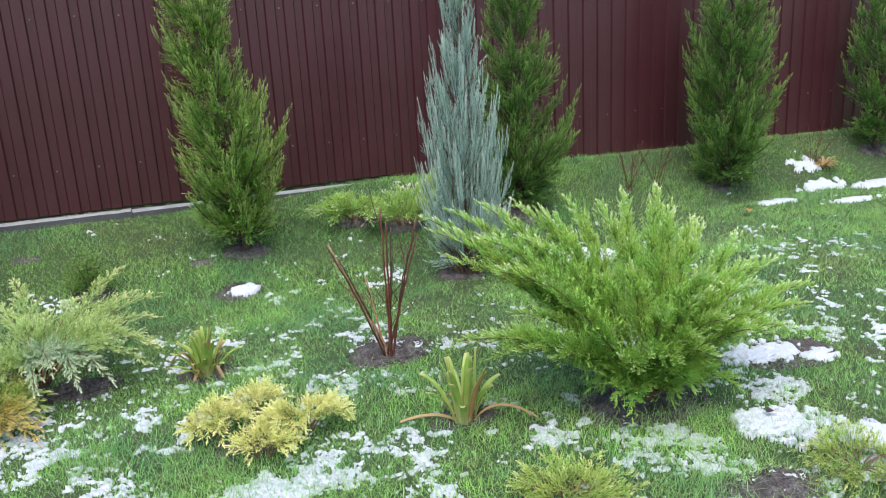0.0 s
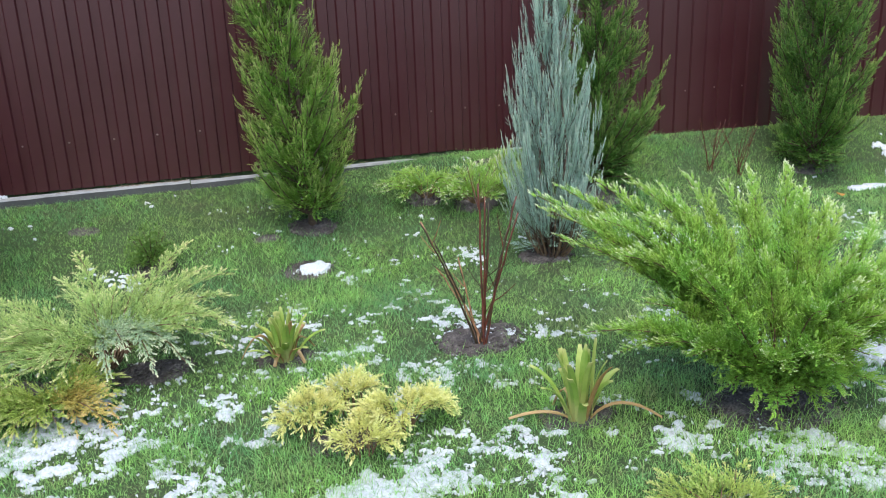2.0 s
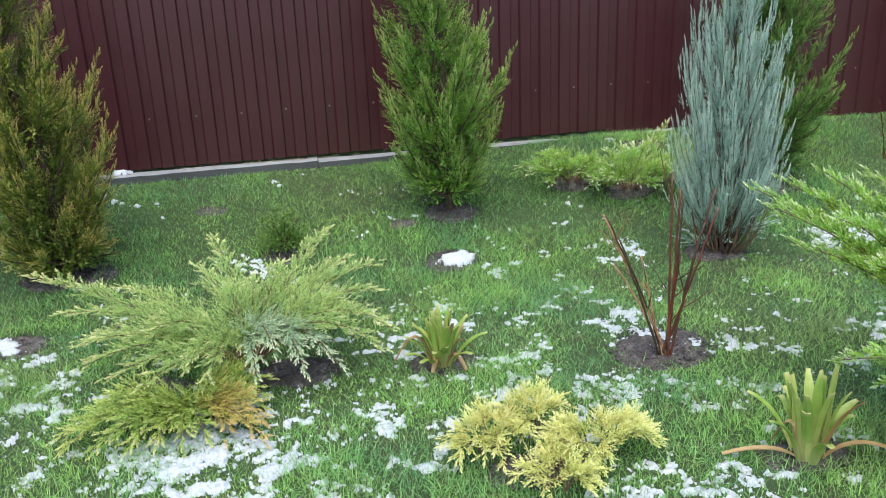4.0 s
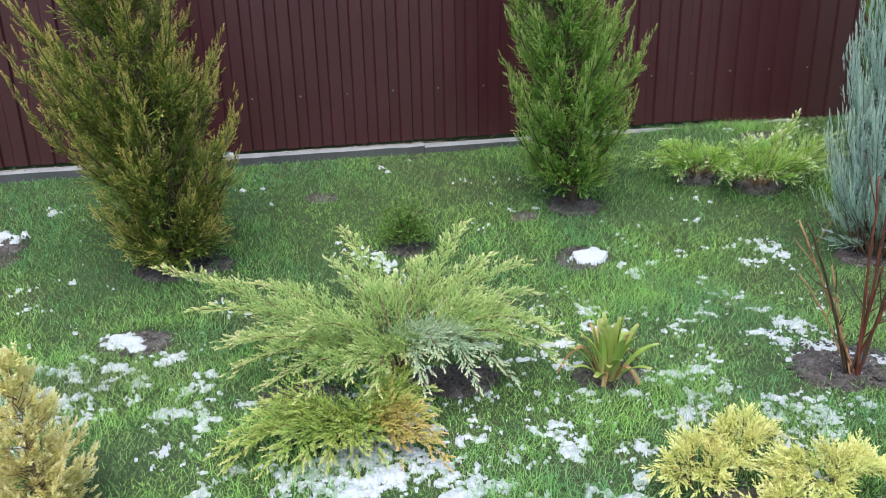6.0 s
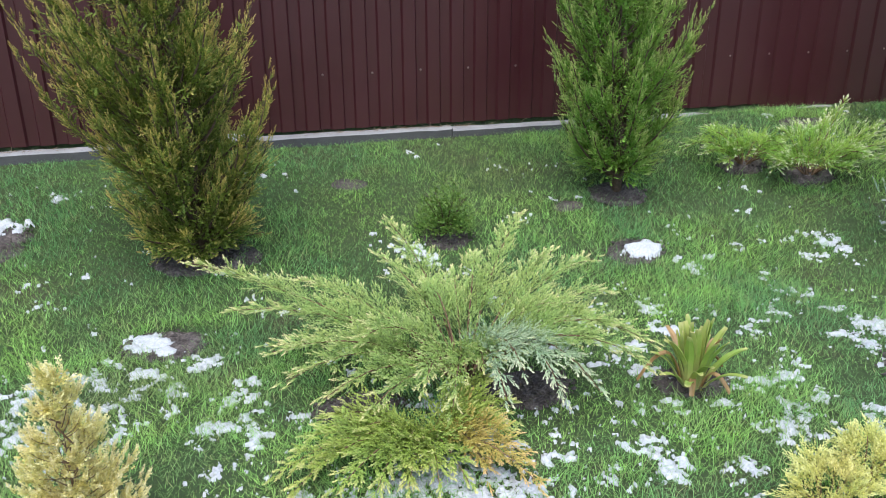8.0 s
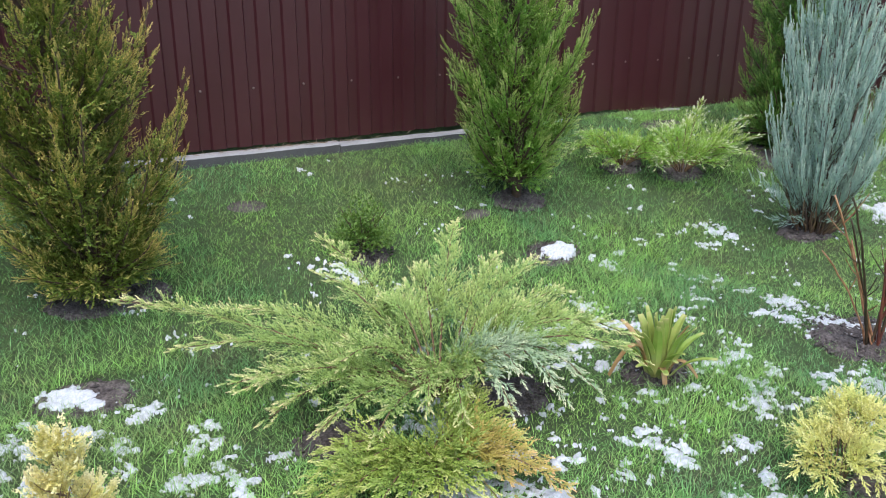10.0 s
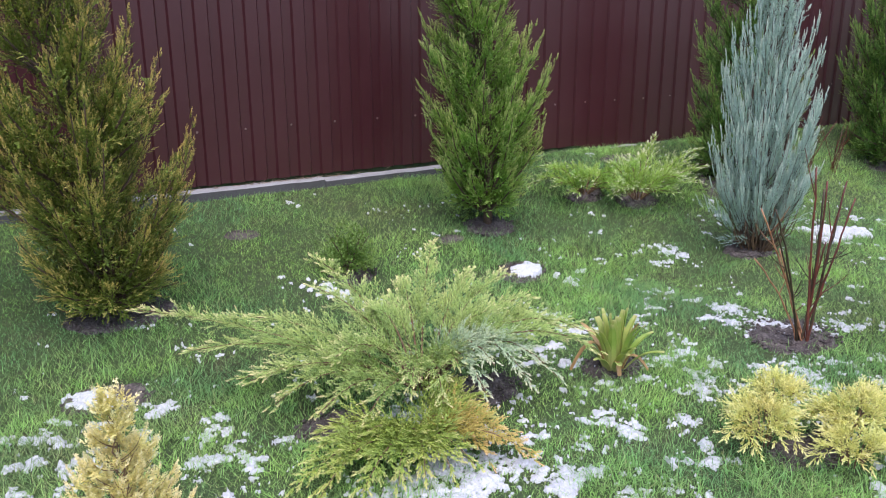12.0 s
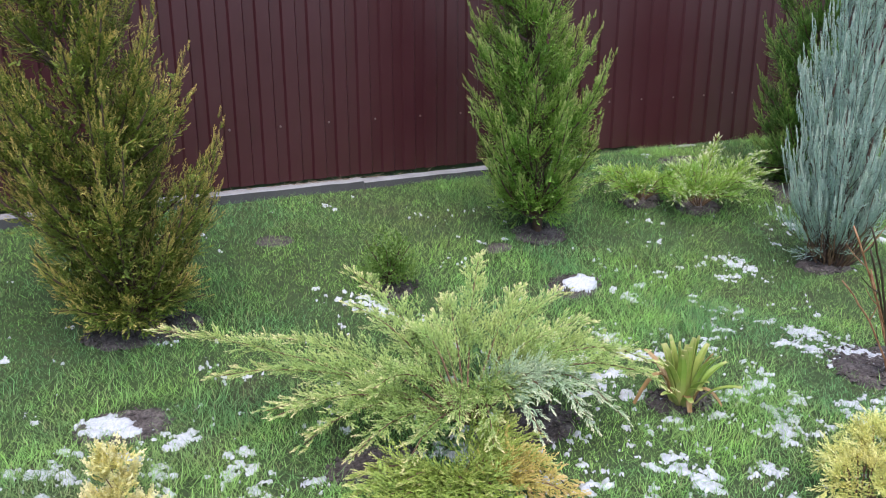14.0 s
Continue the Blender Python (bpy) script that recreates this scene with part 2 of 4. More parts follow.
def tube(pts, radii, sides=6):
    """A tapered tube along a line of points, closed at both ends, as triangles."""
    pts, radii = np.asarray(pts, float), np.asarray(radii, float)
    d = unit(np.gradient(pts, axis=0))
    u, w = frame_of(d)
    an = np.arange(sides) * 2 * np.pi / sides
    ring = pts[:, None] + radii[:, None, None] * (np.cos(an)[None, :, None] * u[:, None] + np.sin(an)[None, :, None] * w[:, None])
    v = np.concatenate([ring.reshape(-1, 3), pts[:1], pts[-1:]])
    n, f = len(pts), []
    for i in range(n - 1):
        for j in range(sides):
            a, b = i * sides + j, i * sides + (j + 1) % sides
            f += [(a, b, b + sides), (a, b + sides, a + sides)]
    for j in range(sides):
        f.append((n * sides, (j + 1) % sides, j))
        f.append((n * sides + 1, (n - 1) * sides + j, (n - 1) * sides + (j + 1) % sides))
    return v, np.array(f), np.repeat(np.linspace(0, 1, n), sides).tolist() + [0, 1]


def curve(p0, p1, p2, n):
    s = np.linspace(0, 1, n)[:, None]
    return (1 - s) ** 2 * np.asarray(p0) + 2 * s * (1 - s) * np.asarray(p1) + s ** 2 * np.asarray(p2)


def spikes(base, way, length, radius, a0, a1):
    """Many small leaves: narrow diamonds, folded along the middle."""
    u, w = frame_of(way)
    n = len(base)
    v = np.empty((n, 4, 3))
    mid = base + way * (length * 0.42)[:, None]
    v[:, 0] = base
    v[:, 1] = mid + radius[:, None] * (0.9 * u + 0.45 * w)
    v[:, 2] = base + way * length[:, None]
    v[:, 3] = mid + radius[:, None] * (-0.9 * u + 0.45 * w)
    o = (np.arange(n) * 4)[:, None, None]
    f = (np.array([[0, 1, 2], [0, 2, 3]])[None] + o).reshape(-1, 3)
    age = np.empty((n, 4))
    age[:, 0], age[:, 1], age[:, 2], age[:, 3] = a0, (a0 + a1) / 2, a1, (a0 + a1) / 2
    return v.reshape(-1, 3), f, age.ravel()


def shoots(rng, p, d, length, count, fat, spread=0.42, ratio=0.42, a0=0.3, a1=0.8, rise=0.15, flat=None):
    """Feathery shoots: each is an axis from p along d, set all round with spikes that shorten to its tip.
    flat: a direction square to which the spikes are pressed, for fan-like sprays."""
    u, w = frame_of(d)
    out, n = [], len(p)
    a0, a1 = np.broadcast_to(a0, (n,)), np.broadcast_to(a1, (n,))
    turn = rng.uniform(0, 6.28, n)
    for k in range(count):
        s = (k + 0.6) / count
        at = p + d * (length * s)[:, None]
        at[:, 2] += rise * length * s * s
        if k == count - 1:
            way, ln = d + 0.15 * rng.normal(size=(n, 3)), length * ratio * 0.75
        else:
            an = turn + k * 2.4 + rng.normal(0, 0.3, n)
            side = np.cos(an)[:, None] * u + np.sin(an)[:, None] * w
            if flat is not None:
                side = side - 0.75 * flat * np.sum(side * flat, 1, keepdims=True)
            sp = spread * (1 - 0.45 * s) * rng.uniform(0.7, 1.2, n)
            way = d * np.cos(sp)[:, None] + side * np.sin(sp)[:, None]
            ln = length * ratio * (1 - 0.5 * s) * rng.uniform(0.65, 1.2, n)
        way[:, 2] += rise
        ag = a0 + (a1 - a0) * s
        out.append(spikes(at, unit(way), ln, np.full(n, fat) * rng.uniform(0.8, 1.25, n), ag, np.minimum(1, ag + 0.16)))
    return join(out)


def sprays(rng, p, d, length, twigs, count, fat, splay=0.7, share=0.5, a0=0.3, a1=0.8, rise=0.12, squash=0.0, **kw):
    """Branching shoots: an axis with side twigs that shorten to its tip, each twig set with spikes.
    squash: how far the twigs are pressed into a level fan."""
    u, w = frame_of(d)
    n = len(p)
    a0, a1 = np.broadcast_to(a0, (n,)), np.broadcast_to(a1, (n,))
    turn = rng.uniform(0, 6.28, n)
    P, D, L, A, B = [], [], [], [], []
    for k in range(twigs):
        s = (k + 0.5) / twigs
        at = p + d * (length * s)[:, None]
        at[:, 2] += rise * length * s * s
        an = turn + k * 2.4 + rng.normal(0, 0.35, n)
        side = np.cos(an)[:, None] * u + np.sin(an)[:, None] * w
        side[:, 2] *= 1 - squash
        sp = splay * (1 - 0.35 * s) * rng.uniform(0.7, 1.25, n)
        way = d * np.cos(sp)[:, None] + side * np.sin(sp)[:, None]
        if k == twigs - 1:
            way = d + 0.1 * rng.normal(size=(n, 3))
        way[:, 2] += rise
        P.append(at), D.append(unit(way)), L.append(length * share * (1 - 0.45 * s) * rng.uniform(0.75, 1.25, n))
        ag = a0 + (a1 - a0) * s
        A.append(ag - 0.05), B.append(ag + 0.15)
    return shoots(rng, np.concatenate(P), np.concatenate(D), np.concatenate(L), count, fat, a0=np.concatenate(A), a1=np.concatenate(B), rise=rise, **kw)


_tab = np.random.RandomState(7).rand(256, 256)


def vnoise(x, y):
    """Smooth noise from 0 to 1 over the plane."""
    xi, yi = np.floor(x).astype(int), np.floor(y).astype(int)
    fx, fy = x - xi, y - yi
    fx, fy = fx * fx * (3 - 2 * fx), fy * fy * (3 - 2 * fy)
    t = lambda i, j: _tab[(xi + i) & 255, (yi + j) & 255]
    return (t(0, 0) * (1 - fx) + t(1, 0) * fx) * (1 - fy) + (t(0, 1) * (1 - fx) + t(1, 1) * fx) * fy


def fractal(x, y, octaves=3):
    s = sum(vnoise(x * 2 ** k + 17 * k, y * 2 ** k + 31 * k) * 0.5 ** k for k in range(octaves))
    return s / sum(0.5 ** k for k in range(octaves))


def ground_z(x, y):
    """The lawn: level, then a bank that climbs to the fence, higher where it hides the plinth."""
    x, y = np.asarray(x, float), np.asarray(y, float)
    start = 4.35 + 0.82 * np.clip((x - 2.4) / 1.8, 0, 1)
    s = np.clip((y - start) / (5.95 - start), 0, 1)
    k = np.clip((x - 0.6) / 1.2, 0, 1)
    k = k * k * (3 - 2 * k)
    bank = (1 - k) * 0.348 + k * (0.412 - 0.013 * np.clip(x - 1, 0, 7))
    z = bank * (0.65 * s + 0.35 * s * s * (3 - 2 * s)) - 0.04 * np.clip((x - 1.6) / 0.9, 0, 1) * np.clip((3.4 - y) / 1.0, 0, 1)
    z = z + 0.06 * np.exp(-((x - 1.78) ** 2 + (y - 4.38) ** 2) / 0.07)
    # Behind the fence: unseen raised earth, added to keep the sheet gap dark.
    z = np.where(y > 6.05, 0.66, z)
    return z + 0.02 * (fractal(x * 1.3 + 40, y * 1.3 + 40) - 0.5) * np.clip((6.0 - y) * 3, 0, 1)


def gz(x, y):
    return float(ground_z(x, y))

# ---------------------------------------------------------------- ground
def build_ground():
    xs = np.concatenate([[-400, -150, -60, -25, -12, -8], np.arange(-6, 12.01, 0.1), [15, 25, 60, 150, 400]])
    ys = np.concatenate([[-400, -150, -60, -25, -10, -5, -2], np.arange(0, 6.61, 0.1), [8, 12, 25, 60, 150, 400]])
    gx, gy = np.meshgrid(xs, ys, indexing="ij")
    v = np.stack([gx, gy, ground_z(gx, gy)], -1).reshape(-1, 3)
    nx, ny = len(xs), len(ys)
    i = (np.arange(nx - 1)[:, None] * ny + np.arange(ny - 1)[None]).ravel()
    f = np.stack([i, i + ny, i + ny + 1, i + 1], 1)
    tagged(part("ground", v, f, M_GROUND, smooth=True), "dark turf soil of a garden lawn rising towards a fence", "ground", kind="structure")


build_ground()

# planting holes: x, y, radius along x, radius along y
PITS = [(1.02, 3.49, 0.22, 0.19), (0.55, 5.17, 0.16, 0.12), (-1.5, 4.93, 0.24, 0.13), (2.52, 5.15, 0.28, 0.2), (4.66, 5.42, 0.24, 0.1), (6.5, 5.58, 0.2, 0.1),
        (1.78, 4.36, 0.17, 0.12), (1.84, 2.48, 0.3, 0.22), (-0.45, 3.74, 0.2, 0.13), (-1.0, 3.76, 0.16, 0.1), (1.09, 2.66, 0.15, 0.1), (0.14, 3.64, 0.15, 0.1),
        (0.24, 2.82, 0.16, 0.1), (-0.42, 4.93, 0.13, 0.1), (1.345, 5.31, 0.15, 0.09), (1.65, 5.15, 0.16, 0.1)]
HOLES = [(-1.65, 4.35, 0.16, 0.11), (0.42, 4.68, 0.15, 0.1), (2.76, 2.62, 0.26, 0.16), (-2.5, 5.2, 0.26, 0.2), (1.85, 1.72, 0.24, 0.13)]
BARE = [(-0.8, 5.45, 0.13, 0.07), (2.0, 5.72, 0.25, 0.08), (0.25, 5.1, 0.12, 0.06)]


def outline(rng, rx, ry, n, rough):
    an = np.arange(n) * 2 * np.pi / n
    w = 1 + rough * sum(rng.normal() * np.cos(k * an + rng.uniform(0, 6.28)) / k ** 0.7 for k in range(2, 15))
    return rx * w * np.cos(an), ry * w * np.sin(an)


def soil_bed(x, y, rx, ry, seed, sink=0.0):
    """A dug planting hole: a rough disc of crumbly earth, dished or mounded, on the turf."""
    rng, n, rings = np.random.RandomState(seed), 40, 9
    ox, oy = outline(rng, rx, ry, n, 0.075)
    v = [(x, y, 0)]
    for k in range(1, rings + 1):
        s = k / rings
        v += [(x + a * s, y + b * s, 0) for a, b in zip(ox, oy)]
    v = np.array(v, float)
    s = np.concatenate([[0], np.repeat(np.arange(1, rings + 1) / rings, n)])
    crumb = (fractal(v[:, 0] * 22 + seed, v[:, 1] * 22, 3) - 0.45) * 0.05 * (1 - s ** 6)
    v[:, 2] = ground_z(v[:, 0], v[:, 1]) + crumb * 0.7 - 0.02 * (s > 0.99) + 0.009
    f = [(0, 1 + j, 1 + (j + 1) % n) for j in range(n)]
    for k in range(rings - 1):
        for j in range(n):
            a, b = 1 + k * n + j, 1 + k * n + (j + 1) % n
            f += [(a, a + n, b + n), (a, b + n, b)]
    ob = part("soil_patch", v - [x, y, 0], np.array(f), M_SOIL, smooth=True, at=(x, y, 0))
    tagged(ob, "round patch of damp crumbly brown soil dug into the lawn", "soil", "planting holes", "structure")


for i, row in enumerate(PITS + HOLES):
    soil_bed(*row, 50 + i)


for i, (x, y, rx, ry) in enumerate(BARE):
    soil_bed(x, y, rx * 0.75, ry * 0.75, 80 + i)


def off_soil(x, y):
    """1 on open lawn, falling to 0 inside the planting holes."""
    keep = np.ones_like(x)
    for cx, cy, rx, ry in PITS + HOLES + [(a, b, c * 0.75, d * 0.75) for a, b, c, d in BARE]:
        q = np.hypot((x - cx) / rx, (y - cy) / ry) + 1.1 * (fractal(x * 11, y * 11) - 0.5)
        keep = np.minimum(keep, np.clip((q - 0.55) / 0.5, 0.3 if ry < 0.065 else 0.0, 1))
    return keep


# ---------------------------------------------------------------- snow
# thick patches: x, y, radius along x, radius along y, height
SNOW = [(2.22, 2.07, 0.17, 0.13, 0.035), (2.5, 1.88, 0.13, 0.13, 0.03), (2.66, 2.68, 0.18, 0.1, 0.03), (2.86, 2.56, 0.09, 0.06, 0.02), (5.5, 5.2, 0.26, 0.08, 0.01), (6.05, 5.08, 0.34, 0.09, 0.01), (5.58, 5.5, 0.16, 0.07, 0.02), (5.35, 4.72, 0.2, 0.05, 0.02),
        (4.8, 4.98, 0.16, 0.06, 0.02), (0.45, 4.67, 0.1, 0.055, 0.025), (-1.72, 4.36, 0.085, 0.06, 0.025), (-1.64, 4.29, 0.05, 0.035, 0.02), (-2.45, 5.29, 0.15, 0.06, 0.03), (2.68, 4.44, 0.2, 0.11, 0.03)]


def sheet_where(gx, gy, z, ok):
    """The cells of a grid at least half of whose corners are covered, as a mesh."""
    cell = (ok[:-1, :-1].astype(int) + ok[1:, :-1] + ok[1:, 1:] + ok[:-1, 1:]) >= 2
    ny = gx.shape[1]
    i, j = np.nonzero(cell)
    a = i * ny + j
    q = np.stack([a, a + ny, a + ny + 1, a + 1], 1)
    used, inv = np.unique(q, return_inverse=True)
    v = np.stack([gx, gy, z], -1).reshape(-1, 3)[used]
    return v, inv.reshape(-1, 4), np.zeros(len(v))


def snow_patch(x, y, rx, ry, h, seed, lift=0.0):
    """A ragged patch of old granular snow, pitted and thinning to its rim."""
    rng, step = np.random.RandomState(seed), 0.0065 if y < 5 and x < 3 else 0.014
    gx, gy = np.meshgrid(np.arange(x - 1.5 * rx, x + 1.5 * rx, step), np.arange(y - 1.5 * ry, y + 1.5 * ry, step), indexing="ij")
    q = np.hypot((gx - x) / rx, (gy - y) / ry)
    s = 1.0 - q + 1.1 * (fractal(gx * 14 + seed, gy * 14, 2) - 0.5) + 0.7 * (vnoise(gx * 45, gy * 45 + seed) - 0.5) + rng.normal(0, 0.05, gx.shape)
    z = ground_z(gx, gy) + lift + np.where(s > 0, 0.012 + h * 0.55 * np.clip(s, 0, 0.5) + 0.012 * fractal(gx * 60, gy * 60, 2) + rng.uniform(0, 0.003, gx.shape), -0.004)
    jx, jy = gx + rng.uniform(-0.3, 0.3, gx.shape) * step, gy + rng.uniform(-0.3, 0.3, gx.shape) * step
    v, f, _ = sheet_where(jx, jy, z, s > 0)
    ob = part("snow_patch", v - [x, y, 0], f, M_SNOW, smooth=True, at=(x, y, 0))
    tagged(ob, "patch of melting granular white snow lying on the lawn", "snow", "snow patches")


for i, row in enumerate(SNOW):
    snow_patch(*row, 120 + i)

# thinner, broken drifts in the grass: x, y, radius, strength
DRIFTS = [(0.29, 2.48, 0.14, 0.3), (0.75, 2.27, 0.15, 0.22), (1.38, 2.36, 0.2, 0.2), (1.75, 2.18, 0.2, 0.2), (-0.85, 3.28, 0.26, 0.3), (-0.6, 3.1, 0.18, 0.2), (-1.35, 3.75, 0.22, 0.28), (-1.45, 3.4, 0.25, 0.2),
          (0.68, 3.86, 0.2, 0.06), (0.30, 3.98, 0.2, 0.18), (0.51, 3.65, 0.07, 0.3), (-0.05, 3.15, 0.2, 0.16), (0.1, 3.5, 0.2, 0.1), (0.85, 4.05, 0.1, 0.2), (0.66, 4.5, 0.08, 0.24),
          (1.75, 4.75, 0.2, 0.14), (1.2, 5.3, 0.09, 0.26), (2.6, 2.3, 0.1, 0.18), (0.5, 3.45, 0.05, 0.3), (0.88, 3.05, 0.08, 0.2), (5.4, 4.9, 0.5, 0.1), (2.0, 1.75, 0.1, 0.2), (0.86, 2.84, 0.22, -0.3), (0.09, 5.65, 0.25, -0.2), (1.06, 3.63, 0.06, 0.35), (0.9, 3.6, 0.04, 0.2), (1.2, 3.5, 0.04, 0.3)]


def snow_field(x, y):
    v = 0.3 * fractal(x * 2.9 + 5, y * 2.9 + 9, 2) + 0.26 * vnoise(x * 12, y * 12) + 0.22 * vnoise(x * 36 + 3, y * 36) + 0.22 * vnoise(x * 95 + 7, y * 95)
    b = -0.138 + 0.024 * np.clip((3.9 - y) / 0.8, -1, 1) - 0.072 * np.clip((y - 4.5) / 0.5, 0, 1) - 0.012 * np.clip((x - 2.5) / 1.0, 0, 1) - 0.04 * np.clip((x + 2.1) / -1.0, 0, 1)
    for cx, cy, rx, ry, h in SNOW:
        b = b + 0.03 * np.exp(-(((x - cx) / (rx * 1.2)) ** 2 + ((y - cy) / (ry * 1.2)) ** 2) ** 2)
    for cx, cy, r, k in DRIFTS:
        b = b + 0.42 * k * np.exp(-((x - cx) ** 2 + (y - cy) ** 2) / (r * r))
    return v + b - 0.5 - 0.12 * (1 - off_soil(x, y)) * (np.hypot(x - 1.04, y - 3.58) > 0.16)


def snow_layer():
    """A thin broken layer of wet snow that lies between the blades: a sheet with ragged holes."""
    out = []
    for x0, x1, y0, y1, step in ((-3.0, 3.2, 1.5, 3.8, 0.008), (-3.6, 3.2, 3.8, 5.85, 0.009), (3.2, 9.0, 2.2, 5.85, 0.018)):
        gx, gy = np.meshgrid(np.arange(x0, x1 + step / 2, step), np.arange(y0, y1 + step / 2, step), indexing="ij")
        rng = np.random.RandomState(3)
        s = snow_field(gx, gy) + rng.normal(0, 0.035, gx.shape)
        jx, jy = gx + rng.uniform(-0.35, 0.35, gx.shape) * step, gy + rng.uniform(-0.35, 0.35, gx.shape) * step
        z = ground_z(gx, gy) + np.where(s > 0, 0.002 + 0.008 * np.clip(s / 0.15, 0, 1) + 0.006 * fractal(gx * 70, gy * 70, 2) + rng.uniform(0, 0.003, gx.shape), -0.006)
        out.append(sheet_where(jx, jy, z, s > 0))
    v, f, _ = join(out)
    tagged(part("snow_layer", v, f, M_SNOW, smooth=True), "thin broken layer of wet snow lying in the grass", "snow", kind="stuff")


def crumbs(name, material, spots, label, category, seed):
    """Loose lumps: spots are rows of x, y, z and size."""
    rng = np.random.RandomState(seed)
    x, y, z, rad = spots.T
    n = len(x)
    v = np.empty((n, 7, 3))
    spin = rng.uniform(0, 6.28, n)
    for j in range(5):
        a, q = spin + j * 1.257, rad * rng.uniform(0.6, 1.3, n)
        v[:, j] = np.stack([x + q * np.cos(a), y + q * np.sin(a), z + rad * rng.uniform(-0.5, 0.2, n)], 1)
    v[:, 5] = np.stack([x + rad * rng.uniform(-0.3, 0.3, n), y + rad * rng.uniform(-0.3, 0.3, n), z + rad * rng.uniform(0.3, 0.8, n)], 1)
    v[:, 6] = np.stack([x, y, z - rad], 1)
    f = [(j, (j + 1) % 5, 5) for j in range(5)] + [((j + 1) % 5, j, 6) for j in range(5)]
    tagged(part(name, v.reshape(-1, 3), (np.array(f)[None] + (np.arange(n) * 7)[:, None, None]).reshape(-1, 3), material), label, category, kind="stuff")


def loose_snow():
    rng, rows = np.random.RandomState(8), []
    for x0, x1, y0, y1, n, r in ((-3.0, 3.2, 1.5, 3.8, 60000, 0.003), (-3.6, 3.2, 3.8, 5.85, 40000, 0.003), (3.2, 9.0, 2.2, 5.85, 14000, 0.006)):
        x, y = rng.uniform(x0, x1, n), rng.uniform(y0, y1, n)
        s = snow_field(x, y)
        ok = s + rng.normal(0, 0.04, n) > 0.04
        x, y = x[ok], y[ok]
        rows.append(np.stack([x, y, ground_z(x, y) + rng.uniform(0.006, 0.024, len(x)), r * rng.uniform(0.5, 1.4, len(x))], 1))
    crumbs("snow_crumbs", M_SNOW, np.concatenate(rows), "crumbs of wet snow caught on the grass blades", "snow", 3)


def clods():
    rng, rows = np.random.RandomState(18), []
    for cx, cy, rx, ry in PITS + HOLES:
        n = int(5200 * rx * ry) + 30
        a, q = rng.uniform(0, 6.28, n), np.sqrt(rng.uniform(0, 1, n)) * 1.02
        x, y = cx + rx * q * np.cos(a), cy + ry * q * np.sin(a)
        rows.append(np.stack([x, y, ground_z(x, y) + 0.014, 0.011 * rng.uniform(0.25, 1, n) ** 1.6 + 0.0015], 1))
    crumbs("soil_clods", M_SOIL, np.concatenate(rows), "small clods of damp brown soil in the planting holes", "soil", 4)


snow_layer()
loose_snow()
clods()

# ---------------------------------------------------------------- fence
RIB, FENCE_Y, SHEET_W = 0.1375, 6.0, 1.1
RIB_X0 = -0.302


